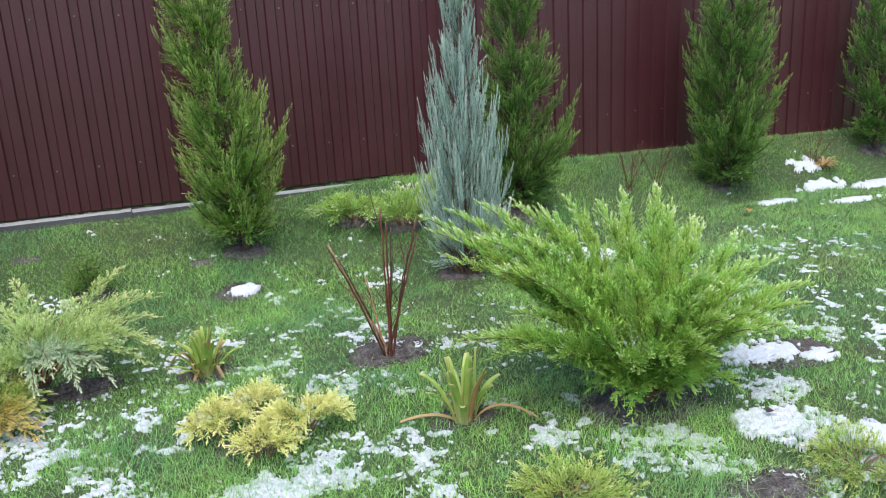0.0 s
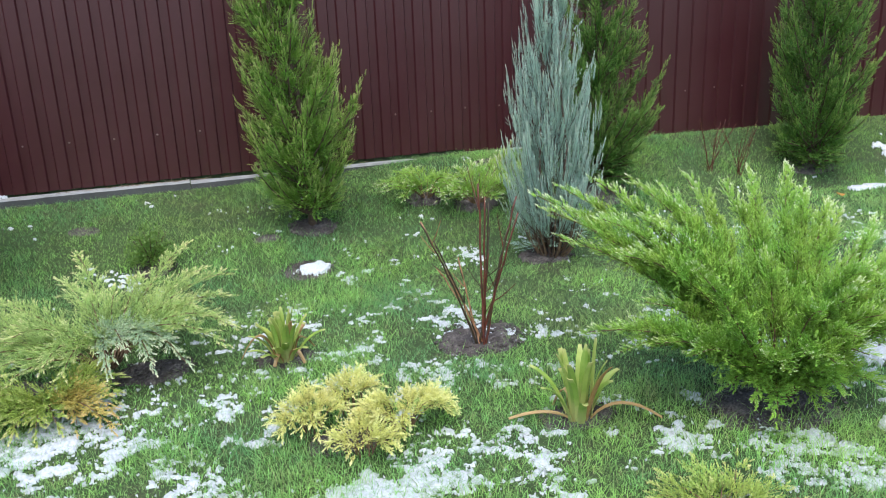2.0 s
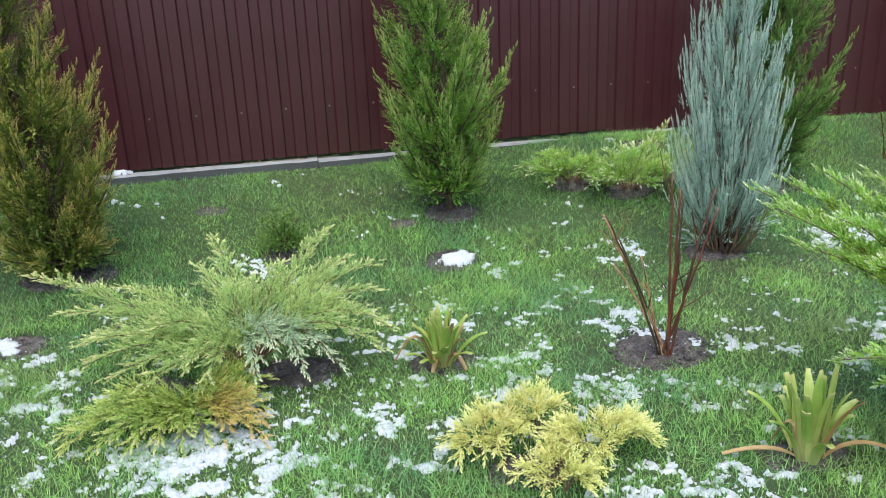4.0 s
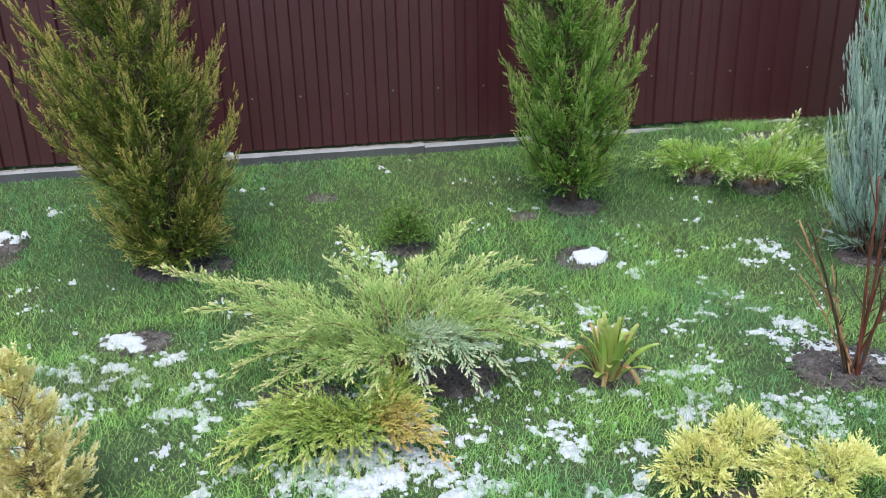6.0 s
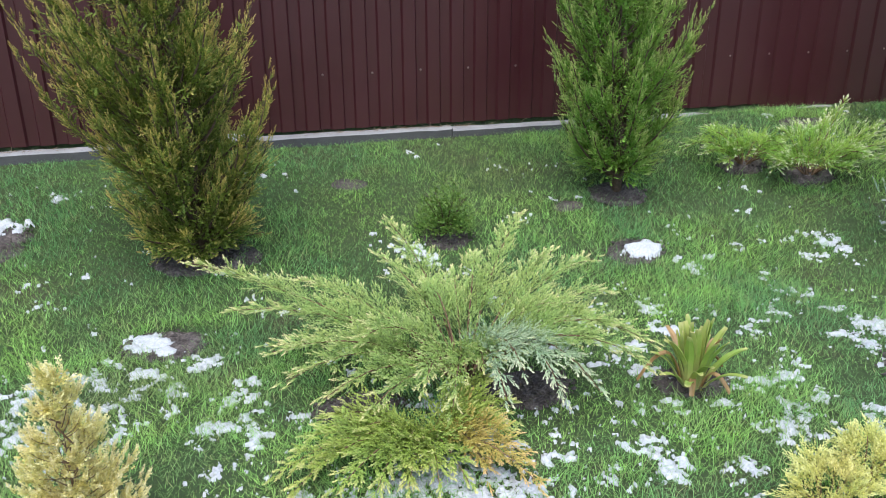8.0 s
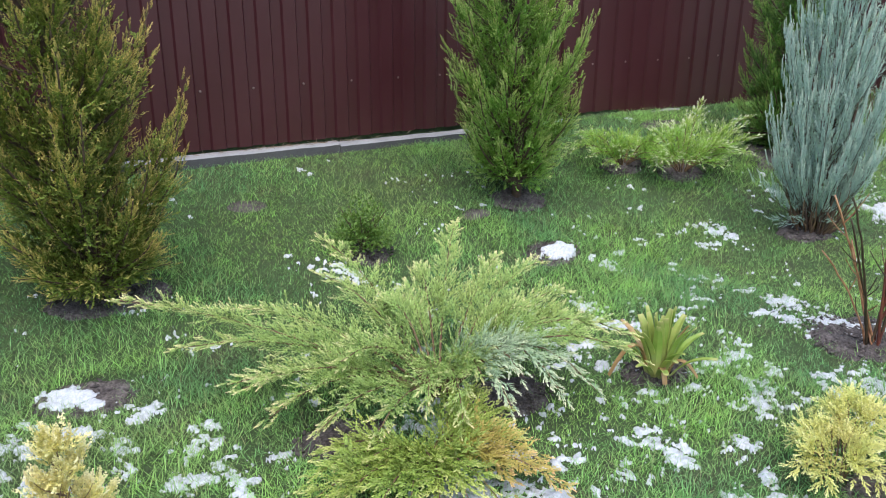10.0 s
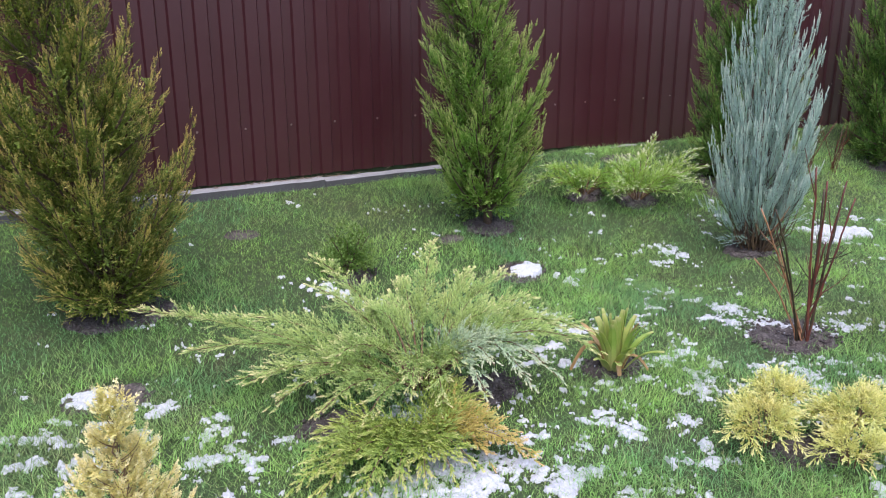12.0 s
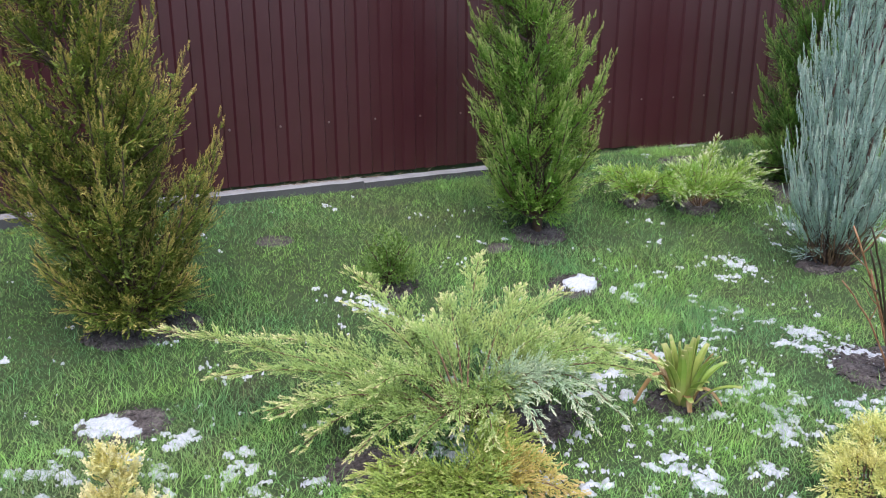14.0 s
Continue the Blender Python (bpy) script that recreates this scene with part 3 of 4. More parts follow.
def build_fence():
    rail = root("fence", 0, FENCE_Y, 0, "tall dark brown corrugated steel sheet fence", "fence")
    # one sheet: eight waves, broad faces proud of narrow grooves in which the screws sit
    def sheet_mesh(height):
        px, py = [], []
        for k in range(8):
            x = k * RIB
            px += [x - 0.036, x - 0.026, x + 0.026, x + 0.036]
            py += [-0.018, -0.002, -0.002, -0.018]
        px.append(8 * RIB - 0.036), py.append(-0.018)
        px, py, n = np.array(px), np.array(py), len(px)
        zs = np.linspace(0, height, 2)
        v = []
        for dy in (0.0, 0.0012):
            for z in zs:
                v += [(a, b + dy, z) for a, b in zip(px, py)]
        m, f = len(zs), []
        for layer in (0, 1):
            for i in range(m - 1):
                for j in range(n - 1):
                    a = layer * m * n + i * n + j
                    q = (a, a + 1, a + 1 + n, a + n)
                    f.append(q if layer == 0 else q[::-1])
        o = m * n
        for j in range(n - 1):
            f.append((j + 1, j, o + j, o + j + 1))
            t = (m - 1) * n + j
            f.append((t, t + 1, o + t + 1, o + t))
        for i in range(m - 1):
            a, b = i * n, i * n + n - 1
            f.append((a, a + n, o + a + n, o + a))
            f.append((b + n, b, o + b, o + b + n))
        return as_mesh("sheet", v, np.array(f))

    me = sheet_mesh(2.0)
    me.materials.append(M_SHEET)
    an = np.arange(8) * math.pi / 4
    cap = [(0.007 * math.cos(a), 0, 0.007 * math.sin(a)) for a in an] + [(0.0055 * math.cos(a), -0.004, 0.0055 * math.sin(a)) for a in an] + [(0, -0.005, 0)]
    cf = [(j, j + 8, (j + 1) % 8) for j in range(8)] + [((j + 1) % 8, j + 8, (j + 1) % 8 + 8) for j in range(8)] + [(j + 8, 16, (j + 1) % 8 + 8) for j in range(8)]
    screw = as_mesh("screw", cap, np.array(cf))
    screw.materials.append(M_SCREW)
    rng = random.Random(4)
    for i in range(-6, 12):
        x = RIB_X0 + 8 * RIB * i
        xc = x + 0.55
        low = 0.42 - 0.06 * (xc > 2.3) - 0.05 * (xc > 4.9)
        ob = new("sheet", me)
        ob.parent = rail
        ob.location = (x, -0.0016 * (i % 2) + rng.uniform(-0.001, 0.001), low + rng.uniform(-0.004, 0.004))
        for k in range(0, 8, 2):
            for z in (0.724, 1.74):
                s = new("screw", screw)
                s.parent = rail
                s.location = (x + k * RIB + rng.uniform(-0.005, 0.004), -0.0045, z + rng.uniform(-0.006, 0.006))
    # rails and posts behind the sheets
    def beam(name, x0, x1, y0, y1, z0, z1):
        v = [(x, y, z) for x in (x0, x1) for y in (y0, y1) for z in (z0, z1)]
        f = np.array([(0, 1, 3, 2), (4, 6, 7, 5), (0, 4, 5, 1), (2, 3, 7, 6), (0, 2, 6, 4), (1, 5, 7, 3)])
        part(name, v, f, M_SHEET, rail)
    for z in (0.71, 1.725):
        beam("rail", -7.4, 12.9, 0.004, 0.044, z, z + 0.04)
    for i in range(9):
        x = -7.1 + 2.5 * i
        beam("post", x - 0.03, x + 0.03, 0.046, 0.106, 0.1, 2.4)


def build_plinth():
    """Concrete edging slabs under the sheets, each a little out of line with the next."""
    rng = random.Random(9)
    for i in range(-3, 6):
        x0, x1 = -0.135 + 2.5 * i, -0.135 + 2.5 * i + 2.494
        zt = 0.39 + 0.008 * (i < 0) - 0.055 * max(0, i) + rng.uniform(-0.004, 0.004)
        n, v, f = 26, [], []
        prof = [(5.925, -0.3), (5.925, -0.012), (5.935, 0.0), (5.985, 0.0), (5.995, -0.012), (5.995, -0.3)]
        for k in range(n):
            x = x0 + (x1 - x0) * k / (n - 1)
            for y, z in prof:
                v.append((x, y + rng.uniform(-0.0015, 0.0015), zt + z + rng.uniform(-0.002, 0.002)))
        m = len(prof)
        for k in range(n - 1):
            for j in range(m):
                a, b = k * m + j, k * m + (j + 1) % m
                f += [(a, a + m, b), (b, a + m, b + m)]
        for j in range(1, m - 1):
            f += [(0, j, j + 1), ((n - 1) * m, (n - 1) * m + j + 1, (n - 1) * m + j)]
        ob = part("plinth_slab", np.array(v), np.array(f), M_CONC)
        # The long front face takes a much darker concrete than the rest.
        ob.data.materials.append(M_CONC_DARK)
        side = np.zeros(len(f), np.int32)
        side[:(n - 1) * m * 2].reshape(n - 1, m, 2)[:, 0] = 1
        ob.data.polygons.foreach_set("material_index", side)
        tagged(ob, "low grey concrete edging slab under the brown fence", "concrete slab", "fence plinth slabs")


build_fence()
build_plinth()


def plinth_litter():
    """Dry stalks and old leaves caught in the gap between plinth and sheets."""
    rng = np.random.RandomState(12)
    out = []
    for _ in range(260):
        x = rng.choice([rng.uniform(-0.95, 0.0), rng.uniform(-0.6, -0.15), rng.uniform(-3.6, 2.0), rng.uniform(-3, -2.2)])
        y, z = rng.uniform(5.955, 5.99), 0.396
        d = unit(np.array([[rng.normal(), rng.normal() * 0.4 - 0.2, rng.uniform(0.0, 0.25)]]))[0]
        ln = rng.uniform(0.02, 0.045)
        p = np.array([x, y, z + 0.002])
        out.append(tube([p, p + d * ln * 0.5 + [0, 0, 0.004], p + d * ln], [0.0016, 0.0014, 0.0006], 3))
    v, f, a = join([(v, f, np.array(a)) for v, f, a in out])
    tagged(part("dry_litter", v, f, M_DRY), "dry straw and stalks caught under the fence sheets", "litter", kind="stuff")


plinth_litter()
for i, (x, y, rx) in enumerate(((-1.33, 5.985, 0.075), (-2.95, 5.985, 0.05))):
    snow_patch(x, y, rx, 0.03, 0.03, 160 + i, 0.05)

# ---------------------------------------------------------------- conifers
def limb(rng, thing, p0, p1, p2, r0, wood, foliage, every, length, count, fat, start=0.2, out=0.8, up=0.5, fern=False, young=0.5, twigs=7, loose=0.02, splay=0.68, core=0.35, taper=0.55, **kw):
    """One limb of a conifer: a tapered stem, and the shoots that clothe it, as stem and foliage.
    fern: the shoots stand to both sides, as on a frond; otherwise all round."""
    pts = curve(p0, p1, p2, 7)
    ln = float(np.sum(np.linalg.norm(np.diff(pts, axis=0), axis=1)))
    v, f, _ = tube(pts, np.linspace(r0, r0 * 0.3, 7), 5)
    stem = part("branch", v, f, wood, thing)
    n = max(5, int(ln * (1 - start) / every))
    s = start + (1 - start) * (np.arange(n) + rng.uniform(0, 1, n)) / n
    s[-1] = 1.0
    c = [(1 - s) ** 2, 2 * s * (1 - s), s ** 2]
    at = sum(a[:, None] * np.asarray(q) for a, q in zip(c, (p0, p1, p2)))
    tan = unit(2 * (1 - s)[:, None] * (np.asarray(p1) - p0) + 2 * s[:, None] * (np.asarray(p2) - np.asarray(p1)))
    if fern:
        across = unit(np.cross(tan, np.array([[0.0, 0.0, 1.0]])) + 1e-6)
        side = across * np.where(np.arange(n) % 2, 1.0, -1.0)[:, None] + 0.45 * rng.normal(size=(n, 3))
        d = tan + out * side * (1 - 0.55 * s)[:, None] + np.array([0, 0, up]) * (1 - 0.5 * s)[:, None]
    else:
        side = unit(rng.normal(size=(n, 3)) + 0.5 * tan)
        d = tan + out * 1.5 * side * (1 - 0.7 * s)[:, None] + np.array([0, 0, up])
    d[-1] = tan[-1]
    # Colour darkens towards the limb's foot: woody growth plus painted inner shade.
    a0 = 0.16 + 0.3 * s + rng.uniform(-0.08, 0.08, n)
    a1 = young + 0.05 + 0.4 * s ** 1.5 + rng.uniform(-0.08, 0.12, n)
    sl = length * (1.15 - taper * s) * rng.uniform(0.7, 1.3, n)
    sl[-1] = length * (1.2 - taper)
    at = at + rng.normal(0, loose, at.shape) * s[:, None]
    v, f, a = sprays(rng, at, unit(d), sl, twigs, count, fat, a0=a0, a1=a1, splay=splay * (1 - 0.45 * s), **kw)
    # Core sprays: older inner foliage, coloured dark to deepen the shade in gaps.
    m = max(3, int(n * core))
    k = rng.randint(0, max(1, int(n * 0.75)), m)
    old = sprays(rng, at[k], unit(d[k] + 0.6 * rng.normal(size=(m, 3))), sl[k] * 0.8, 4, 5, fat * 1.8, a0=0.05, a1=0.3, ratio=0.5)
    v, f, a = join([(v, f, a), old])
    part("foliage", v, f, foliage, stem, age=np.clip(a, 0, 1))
    return stem


def column_tree(name, x, y, height, profile, limbs, foliage, seed, label, category="juniper", group="", lean=(0, 0), lobes=(), steep=0.95, wood=None,
                trunk_r=0.028, every=0.017, length=0.105, count=7, fat=0.0046, ratio=0.62, jut=0.2, first=0.1, multi=1, skirt=16, dead=0, **kw):
    """An upright conifer: trunk, rising limbs whose tips fill the profile (height share, radius), each with its foliage.
    lobes: (azimuth in degrees, height, push outwards) of fuller or emptier sides."""
    rng = np.random.RandomState(seed)
    z0 = gz(x, y)
    thing = root(name, x, y, z0, label, category, group)
    hs, rs = [p[0] for p in profile], [p[1] for p in profile]
    for k in range(multi):
        w = 0.0 if multi == 1 else 0.05
        a = k * 2.4
        p = np.array([[w * math.cos(a), w * math.sin(a), -0.06], [2.2 * w * math.cos(a + 0.3), 2.2 * w * math.sin(a + 0.3), height * 0.3], [w * math.cos(a) + lean[0] * 0.6, w * math.sin(a) + lean[1] * 0.6, height * 0.62], [lean[0], lean[1], height * 0.93]])
        q = np.array([[np.interp(t, [0, 0.33, 0.66, 1], p[:, j]) for j in range(3)] for t in np.linspace(0, 1, 10)])
        q[1:-1, :2] += rng.normal(0, 0.006, (8, 2))
        v, f, _ = tube(q, np.linspace(trunk_r, trunk_r * 0.18, 10), 8)
        part("trunk", v, f, wood or M_BARK, thing, smooth=True)
    level = np.linspace(hs[0], hs[-1], 60)
    share = np.cumsum(np.interp(level, hs, rs) + 0.05)
    share = (share - share[0]) / (share[-1] - share[0])
    for i in range(limbs):
        h = float(np.interp((i * 0.7548777 + 0.03 * rng.uniform(0, 1)) % 1.0, share, level))
        az = i * 3.580411 + rng.normal(0, 0.25)
        r = float(np.interp(h, hs, rs))
        for la, lh, push in lobes:
            r += push * max(0, math.cos(az - radians(la))) ** 2 * math.exp(-((h - lh) / 0.25) ** 2)
        r = max(0.015, r) * (rng.uniform(0.8, 1.12) if i % 4 else rng.uniform(0.35, 0.7))
        top = h * 1.0
        ho = max(first + 0.25 * h * rng.uniform(0, 1), top - r * math.tan(steep) * rng.uniform(0.6, 1.1))
        lx, ly = lean[0] * ho / height, lean[1] * ho / height
        p0 = np.array([lx, ly, ho])
        p2 = np.array([r * math.cos(az) + lean[0] * top / height, r * math.sin(az) + lean[1] * top / height, top + rng.uniform(0, jut)])
        p1 = np.array([lx + (p2[0] - lx) * 0.75, ly + (p2[1] - ly) * 0.75, ho + (p2[2] - ho) * 0.38])
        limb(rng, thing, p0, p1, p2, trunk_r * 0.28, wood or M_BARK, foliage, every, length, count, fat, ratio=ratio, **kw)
    # Low skirt limbs, with darker foliage than the limbs above.
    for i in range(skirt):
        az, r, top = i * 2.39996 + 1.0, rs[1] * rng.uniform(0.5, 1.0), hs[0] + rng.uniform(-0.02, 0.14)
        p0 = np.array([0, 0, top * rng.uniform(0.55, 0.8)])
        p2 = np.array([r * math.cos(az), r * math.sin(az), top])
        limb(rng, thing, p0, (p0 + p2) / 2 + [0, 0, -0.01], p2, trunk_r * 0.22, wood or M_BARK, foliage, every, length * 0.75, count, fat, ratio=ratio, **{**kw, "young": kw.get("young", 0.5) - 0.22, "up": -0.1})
    for i in range(dead):
        az, r, top = i * 2.39996 + 0.4, rs[0] * rng.uniform(0.5, 1.25), rng.uniform(0.14, 0.42)
        c, s = math.cos(az), math.sin(az)
        q = curve((0.3 * r * c, 0.3 * r * s, -0.02), (0.85 * r * c, 0.85 * r * s, top * 0.4), (r * c, r * s, top), 7)
        q[1:-1] += rng.normal(0, 0.004, (5, 3))
        v, f, _ = tube(q, np.linspace(0.005, 0.0018, 7), 5)
        part("twig", v, f, M_TWIG if i % 3 else M_BARK, thing)
    return thing


GREEN_LABEL = "upright green juniper with feathery rising shoots beside the fence"
ROW = "junipers along the fence"
FINE = dict(length=0.155, twigs=7, count=6, ratio=0.42, fat=0.004, share=0.4, splay=0.8, spread=0.55, steep=0.78, up=0.2, out=0.72, jut=0.2, taper=0.97, core=0.6, start=0.14, loose=0.007, young=0.56, skirt=26)
column_tree("juniper_tree", 0.55, 5.2, 2.25, [(0.13, 0.13), (0.2, 0.23), (0.32, 0.29), (0.52, 0.32), (0.78, 0.31), (0.98, 0.27), (1.12, 0.21), (1.3, 0.19), (1.55, 0.19), (1.8, 0.13), (2.1, 0.04)], 150, M_GREEN, 11,
            GREEN_LABEL, group=ROW, lean=(-0.17, 0.03), lobes=((-20, 0.9, 0.14), (-5, 1.25, -0.05), (185, 1.15, 0.06), (185, 1.5, 0.08)), first=0.07, every=0.0185, **{**FINE, "skirt": 14})
column_tree("juniper_tree", -1.52, 4.95, 2.4, [(0.06, 0.22), (0.18, 0.28), (0.38, 0.32), (0.62, 0.36), (0.85, 0.38), (1.05, 0.34), (1.3, 0.28), (1.6, 0.21), (2.0, 0.11), (2.35, 0.02)], 165, M_OLIVE, 12,
            "broad olive-green juniper with bronze-tipped shoots beside the fence", group=ROW, lean=(-0.24, 0.04), lobes=((178, 0.95, 0.22), (-15, 0.7, 0.1), (-90, 0.5, 0.04)), first=0.05, every=0.019, **{**FINE, "length": 0.165, "young": 0.62})
column_tree("juniper_tree", 2.6, 5.25, 2.3, [(0.05, 0.25), (0.18, 0.33), (0.38, 0.38), (0.62, 0.38), (0.9, 0.33), (1.15, 0.26), (1.4, 0.2), (1.75, 0.13), (2.25, 0.01)], 125, M_DEEP, 13,
            "dense green juniper half hidden behind a blue juniper", group=ROW, lobes=((-25, 0.75, 0.1),), every=0.02, **{**FINE, "fat": 0.004})
column_tree("juniper_tree", 4.66, 5.44, 2.35, [(0.04, 0.28), (0.15, 0.37), (0.4, 0.4), (0.7, 0.43), (0.95, 0.42), (1.2, 0.37), (1.45, 0.3), (1.75, 0.2), (2.3, 0.01)], 130, M_DEEP, 14,
            "wide dark green juniper with a full skirt near the fence", group=ROW, every=0.026, **{**FINE, "length": 0.19, "fat": 0.005, "count": 5})
column_tree("juniper_tree", 6.5, 5.6, 2.3, [(0.14, 0.18), (0.3, 0.3), (0.6, 0.36), (0.9, 0.33), (1.2, 0.3), (1.5, 0.22), (1.85, 0.12), (2.25, 0.01)], 64, M_DEEP, 15,
            "dark green juniper at the far end of the fence row", group=ROW, every=0.032, **{**FINE, "length": 0.2, "fat": 0.006, "count": 5})
column_tree("blue_juniper", 1.81, 4.36, 2.15, [(0.08, 0.17), (0.18, 0.23), (0.34, 0.27), (0.5, 0.28), (0.72, 0.26), (0.92, 0.225), (1.12, 0.175), (1.32, 0.12), (1.52, 0.085), (1.8, 0.045), (2.0, 0.01)], 190, M_BLUE, 16,
            "narrow silvery blue-green columnar juniper on the lawn", steep=1.15, skirt=8, dead=60, first=0.03, every=0.024, length=0.125, count=6, twigs=8, fat=0.003, core=0.3, jut=0.18, spread=0.4, splay=0.4, share=0.38, ratio=0.38, out=0.36, up=1.0, multi=5, trunk_r=0.009, start=0.22, taper=0.6, loose=0.012)


def arching_shrub(name, x, y, arms, foliage, seed, label, category="juniper", every=0.022, length=0.085, count=16, fat=0.0028, wood=None, stem_r=0.007, sway=0.12, shade_below=0.0, **kw):
    kw.setdefault("fern", True)
    """A low conifer of arching arms: (azimuth in degrees, reach, height of the tip, height of the bow, foliage number, and where the arm's foot stands off the root)."""
    rng = np.random.RandomState(seed)
    thing = root(name, x, y, gz(x, y), label, category)
    for az, reach, top, bow, kind, *foot in arms:
        a = radians(az)
        c, s = math.cos(a), math.sin(a)
        q = a + rng.normal(0, sway)
        fx, fy = foot if foot else (0.0, 0.0)
        p0 = np.array([fx + 0.03 * c, fy + 0.03 * s, 0.02])
        p1 = np.array([fx + 0.5 * reach * math.cos(q), fy + 0.5 * reach * math.sin(q), bow])
        p2 = np.array([fx + reach * c, fy + reach * s, top])
        # Arms that end low get darker foliage: shade painted under the shrub.
        limb(rng, thing, p0, p1, p2, stem_r, wood or M_TWIG, foliage[kind], every, length, count, fat, **{**kw, "young": kw.get("young", 0.5) - (0.2 if top < shade_below else 0.0)})
    return thing


def fan(seed, n, lo, hi, reach, top, bow, kinds, jitter=0.2):
    rng = np.random.RandomState(seed)
    out = []
    for i in range(n):
        az = lo + (hi - lo) * (i + rng.uniform(0, 1)) / n
        k = 1 + jitter * rng.normal()
        out.append((az, reach * k, top * (1 + jitter * rng.normal()), bow * (1 + jitter * rng.normal()), kinds[rng.randint(len(kinds))]))
    return out


# tall juniper: plumes that sweep up to one side in tiers, over a narrow foot with shade painted in
arms = [(140, 0.97, 0.88, 0.5), (146, 0.9, 0.84, 0.5), (134, 0.9, 0.9, 0.52), (152, 0.84, 0.74, 0.46), (128, 0.78, 0.92, 0.54), (143, 0.7, 0.8, 0.55), (120, 0.66, 0.9, 0.55), (112, 0.58, 0.86, 0.52), (135, 0.55, 0.78, 0.52),
        (100, 0.55, 0.9, 0.5), (84, 0.5, 0.86, 0.5), (70, 0.52, 0.9, 0.5), (54, 0.55, 0.93, 0.5), (46, 0.5, 0.84, 0.5), (36, 0.58, 0.76, 0.48), (150, 0.6, 0.68, 0.5), (160, 0.62, 0.7, 0.5),
        (204, 0.68, 0.72, 0.5), (180, 0.86, 0.44, 0.44), (174, 0.7, 0.4, 0.4), (183, 0.74, 0.36, 0.42), (177, 0.58, 0.32, 0.36), (186, 0.62, 0.38, 0.38), (168, 0.56, 0.46, 0.4), (194, 0.52, 0.34, 0.36),
        (238, 0.46, 0.4, 0.4), (250, 0.42, 0.36, 0.38), (228, 0.4, 0.32, 0.34), (262, 0.4, 0.44, 0.42), (276, 0.36, 0.34, 0.38), (244, 0.36, 0.52, 0.46), (268, 0.32, 0.56, 0.46), (290, 0.34, 0.46, 0.42),
        (20, 0.66, 0.6, 0.46), (8, 0.74, 0.5, 0.44), (-4, 0.78, 0.42, 0.42), (-14, 0.68, 0.38, 0.4), (-26, 0.56, 0.34, 0.38), (-40, 0.46, 0.36, 0.38), (0, 0.5, 0.54, 0.46), (28, 0.46, 0.66, 0.5), (-18, 0.44, 0.5, 0.44), (-52, 0.4, 0.46, 0.42)]
arms = [(az, reach, top * 0.88, bow * 1.18, 0) if i < 17 else (az, reach, top, bow, 0) for i, (az, reach, top, bow) in enumerate(arms)] + fan(31, 7, -60, 120, 0.3, 0.56, 0.44, [0]) + fan(32, 14, 180, 360, 0.26, 0.26, 0.24, [0]) + fan(33, 16, 170, 380, 0.27, 0.13, 0.22, [0])
# Low tip age and darkened low arms paint the shade between its tiers.
arching_shrub("spreading_juniper", 1.88, 2.49, arms, [M_LIME], 41, "vase-shaped fresh green juniper with long arching plumes on the lawn", start=0.26, every=0.0085, length=0.125, twigs=7, count=6, fat=0.003, ratio=0.44, share=0.42, splay=0.75, spread=0.5, up=0.36, out=0.8, squash=0.15, sway=0.12, stem_r=0.005, core=0.9, shade_below=0.3, young=0.37, taper=0.9, loose=0.008)

# wide sage-green juniper of separate fronds, silvery and drooping on one side
arms = [(151, 1.04, 0.34, 0.3, 0), (158, 0.82, 0.22, 0.28, 0), (140, 0.7, 0.26, 0.28, 0), (101, 0.72, 0.37, 0.3, 0), (112, 0.56, 0.3, 0.28, 0), (57, 0.74, 0.38, 0.32, 0), (70, 0.52, 0.28, 0.28, 0), (40, 0.62, 0.3, 0.32, 0), (23, 0.62, 0.31, 0.34, 0), (6, 0.56, 0.26, 0.34, 0),
        (180, 0.64, 0.2, 0.28, 0), (192, 0.62, 0.16, 0.26, 0), (170, 0.66, 0.16, 0.24, 0), (206, 0.56, 0.15, 0.24, 0), (222, 0.5, 0.15, 0.24, 0),
        (-40, 0.64, 0.22, 0.42, 0), (-30, 0.62, 0.24, 0.4, 0), (-16, 0.56, 0.2, 0.38, 0), (-50, 0.52, 0.14, 0.42, 1), (-64, 0.46, 0.16, 0.42, 1), (251, 0.44, 0.17, 0.36, 0), (-86, 0.4, 0.16, 0.4, 1), (-74, 0.36, 0.22, 0.4, 1), (238, 0.4, 0.2, 0.34, 0)]
arms += fan(34, 8, -90, 270, 0.3, 0.24, 0.26, [0])
# Tip age kept low to paint depth and shade into the middle.
arching_shrub("spreading_juniper", -0.62, 3.85, arms, [M_SAGE, M_SILVER], 42, "low wide sage-green juniper with straw-coloured arching tips on the lawn", start=0.25, every=0.0105, length=0.13, twigs=9, count=7, fat=0.0022, ratio=0.4, share=0.4, splay=0.9, spread=0.6, up=0.1, out=0.95, squash=0.4, young=0.42, taper=0.92, sway=0.08, loose=0.007, rise=0.05, stem_r=0.005, core=0.4)
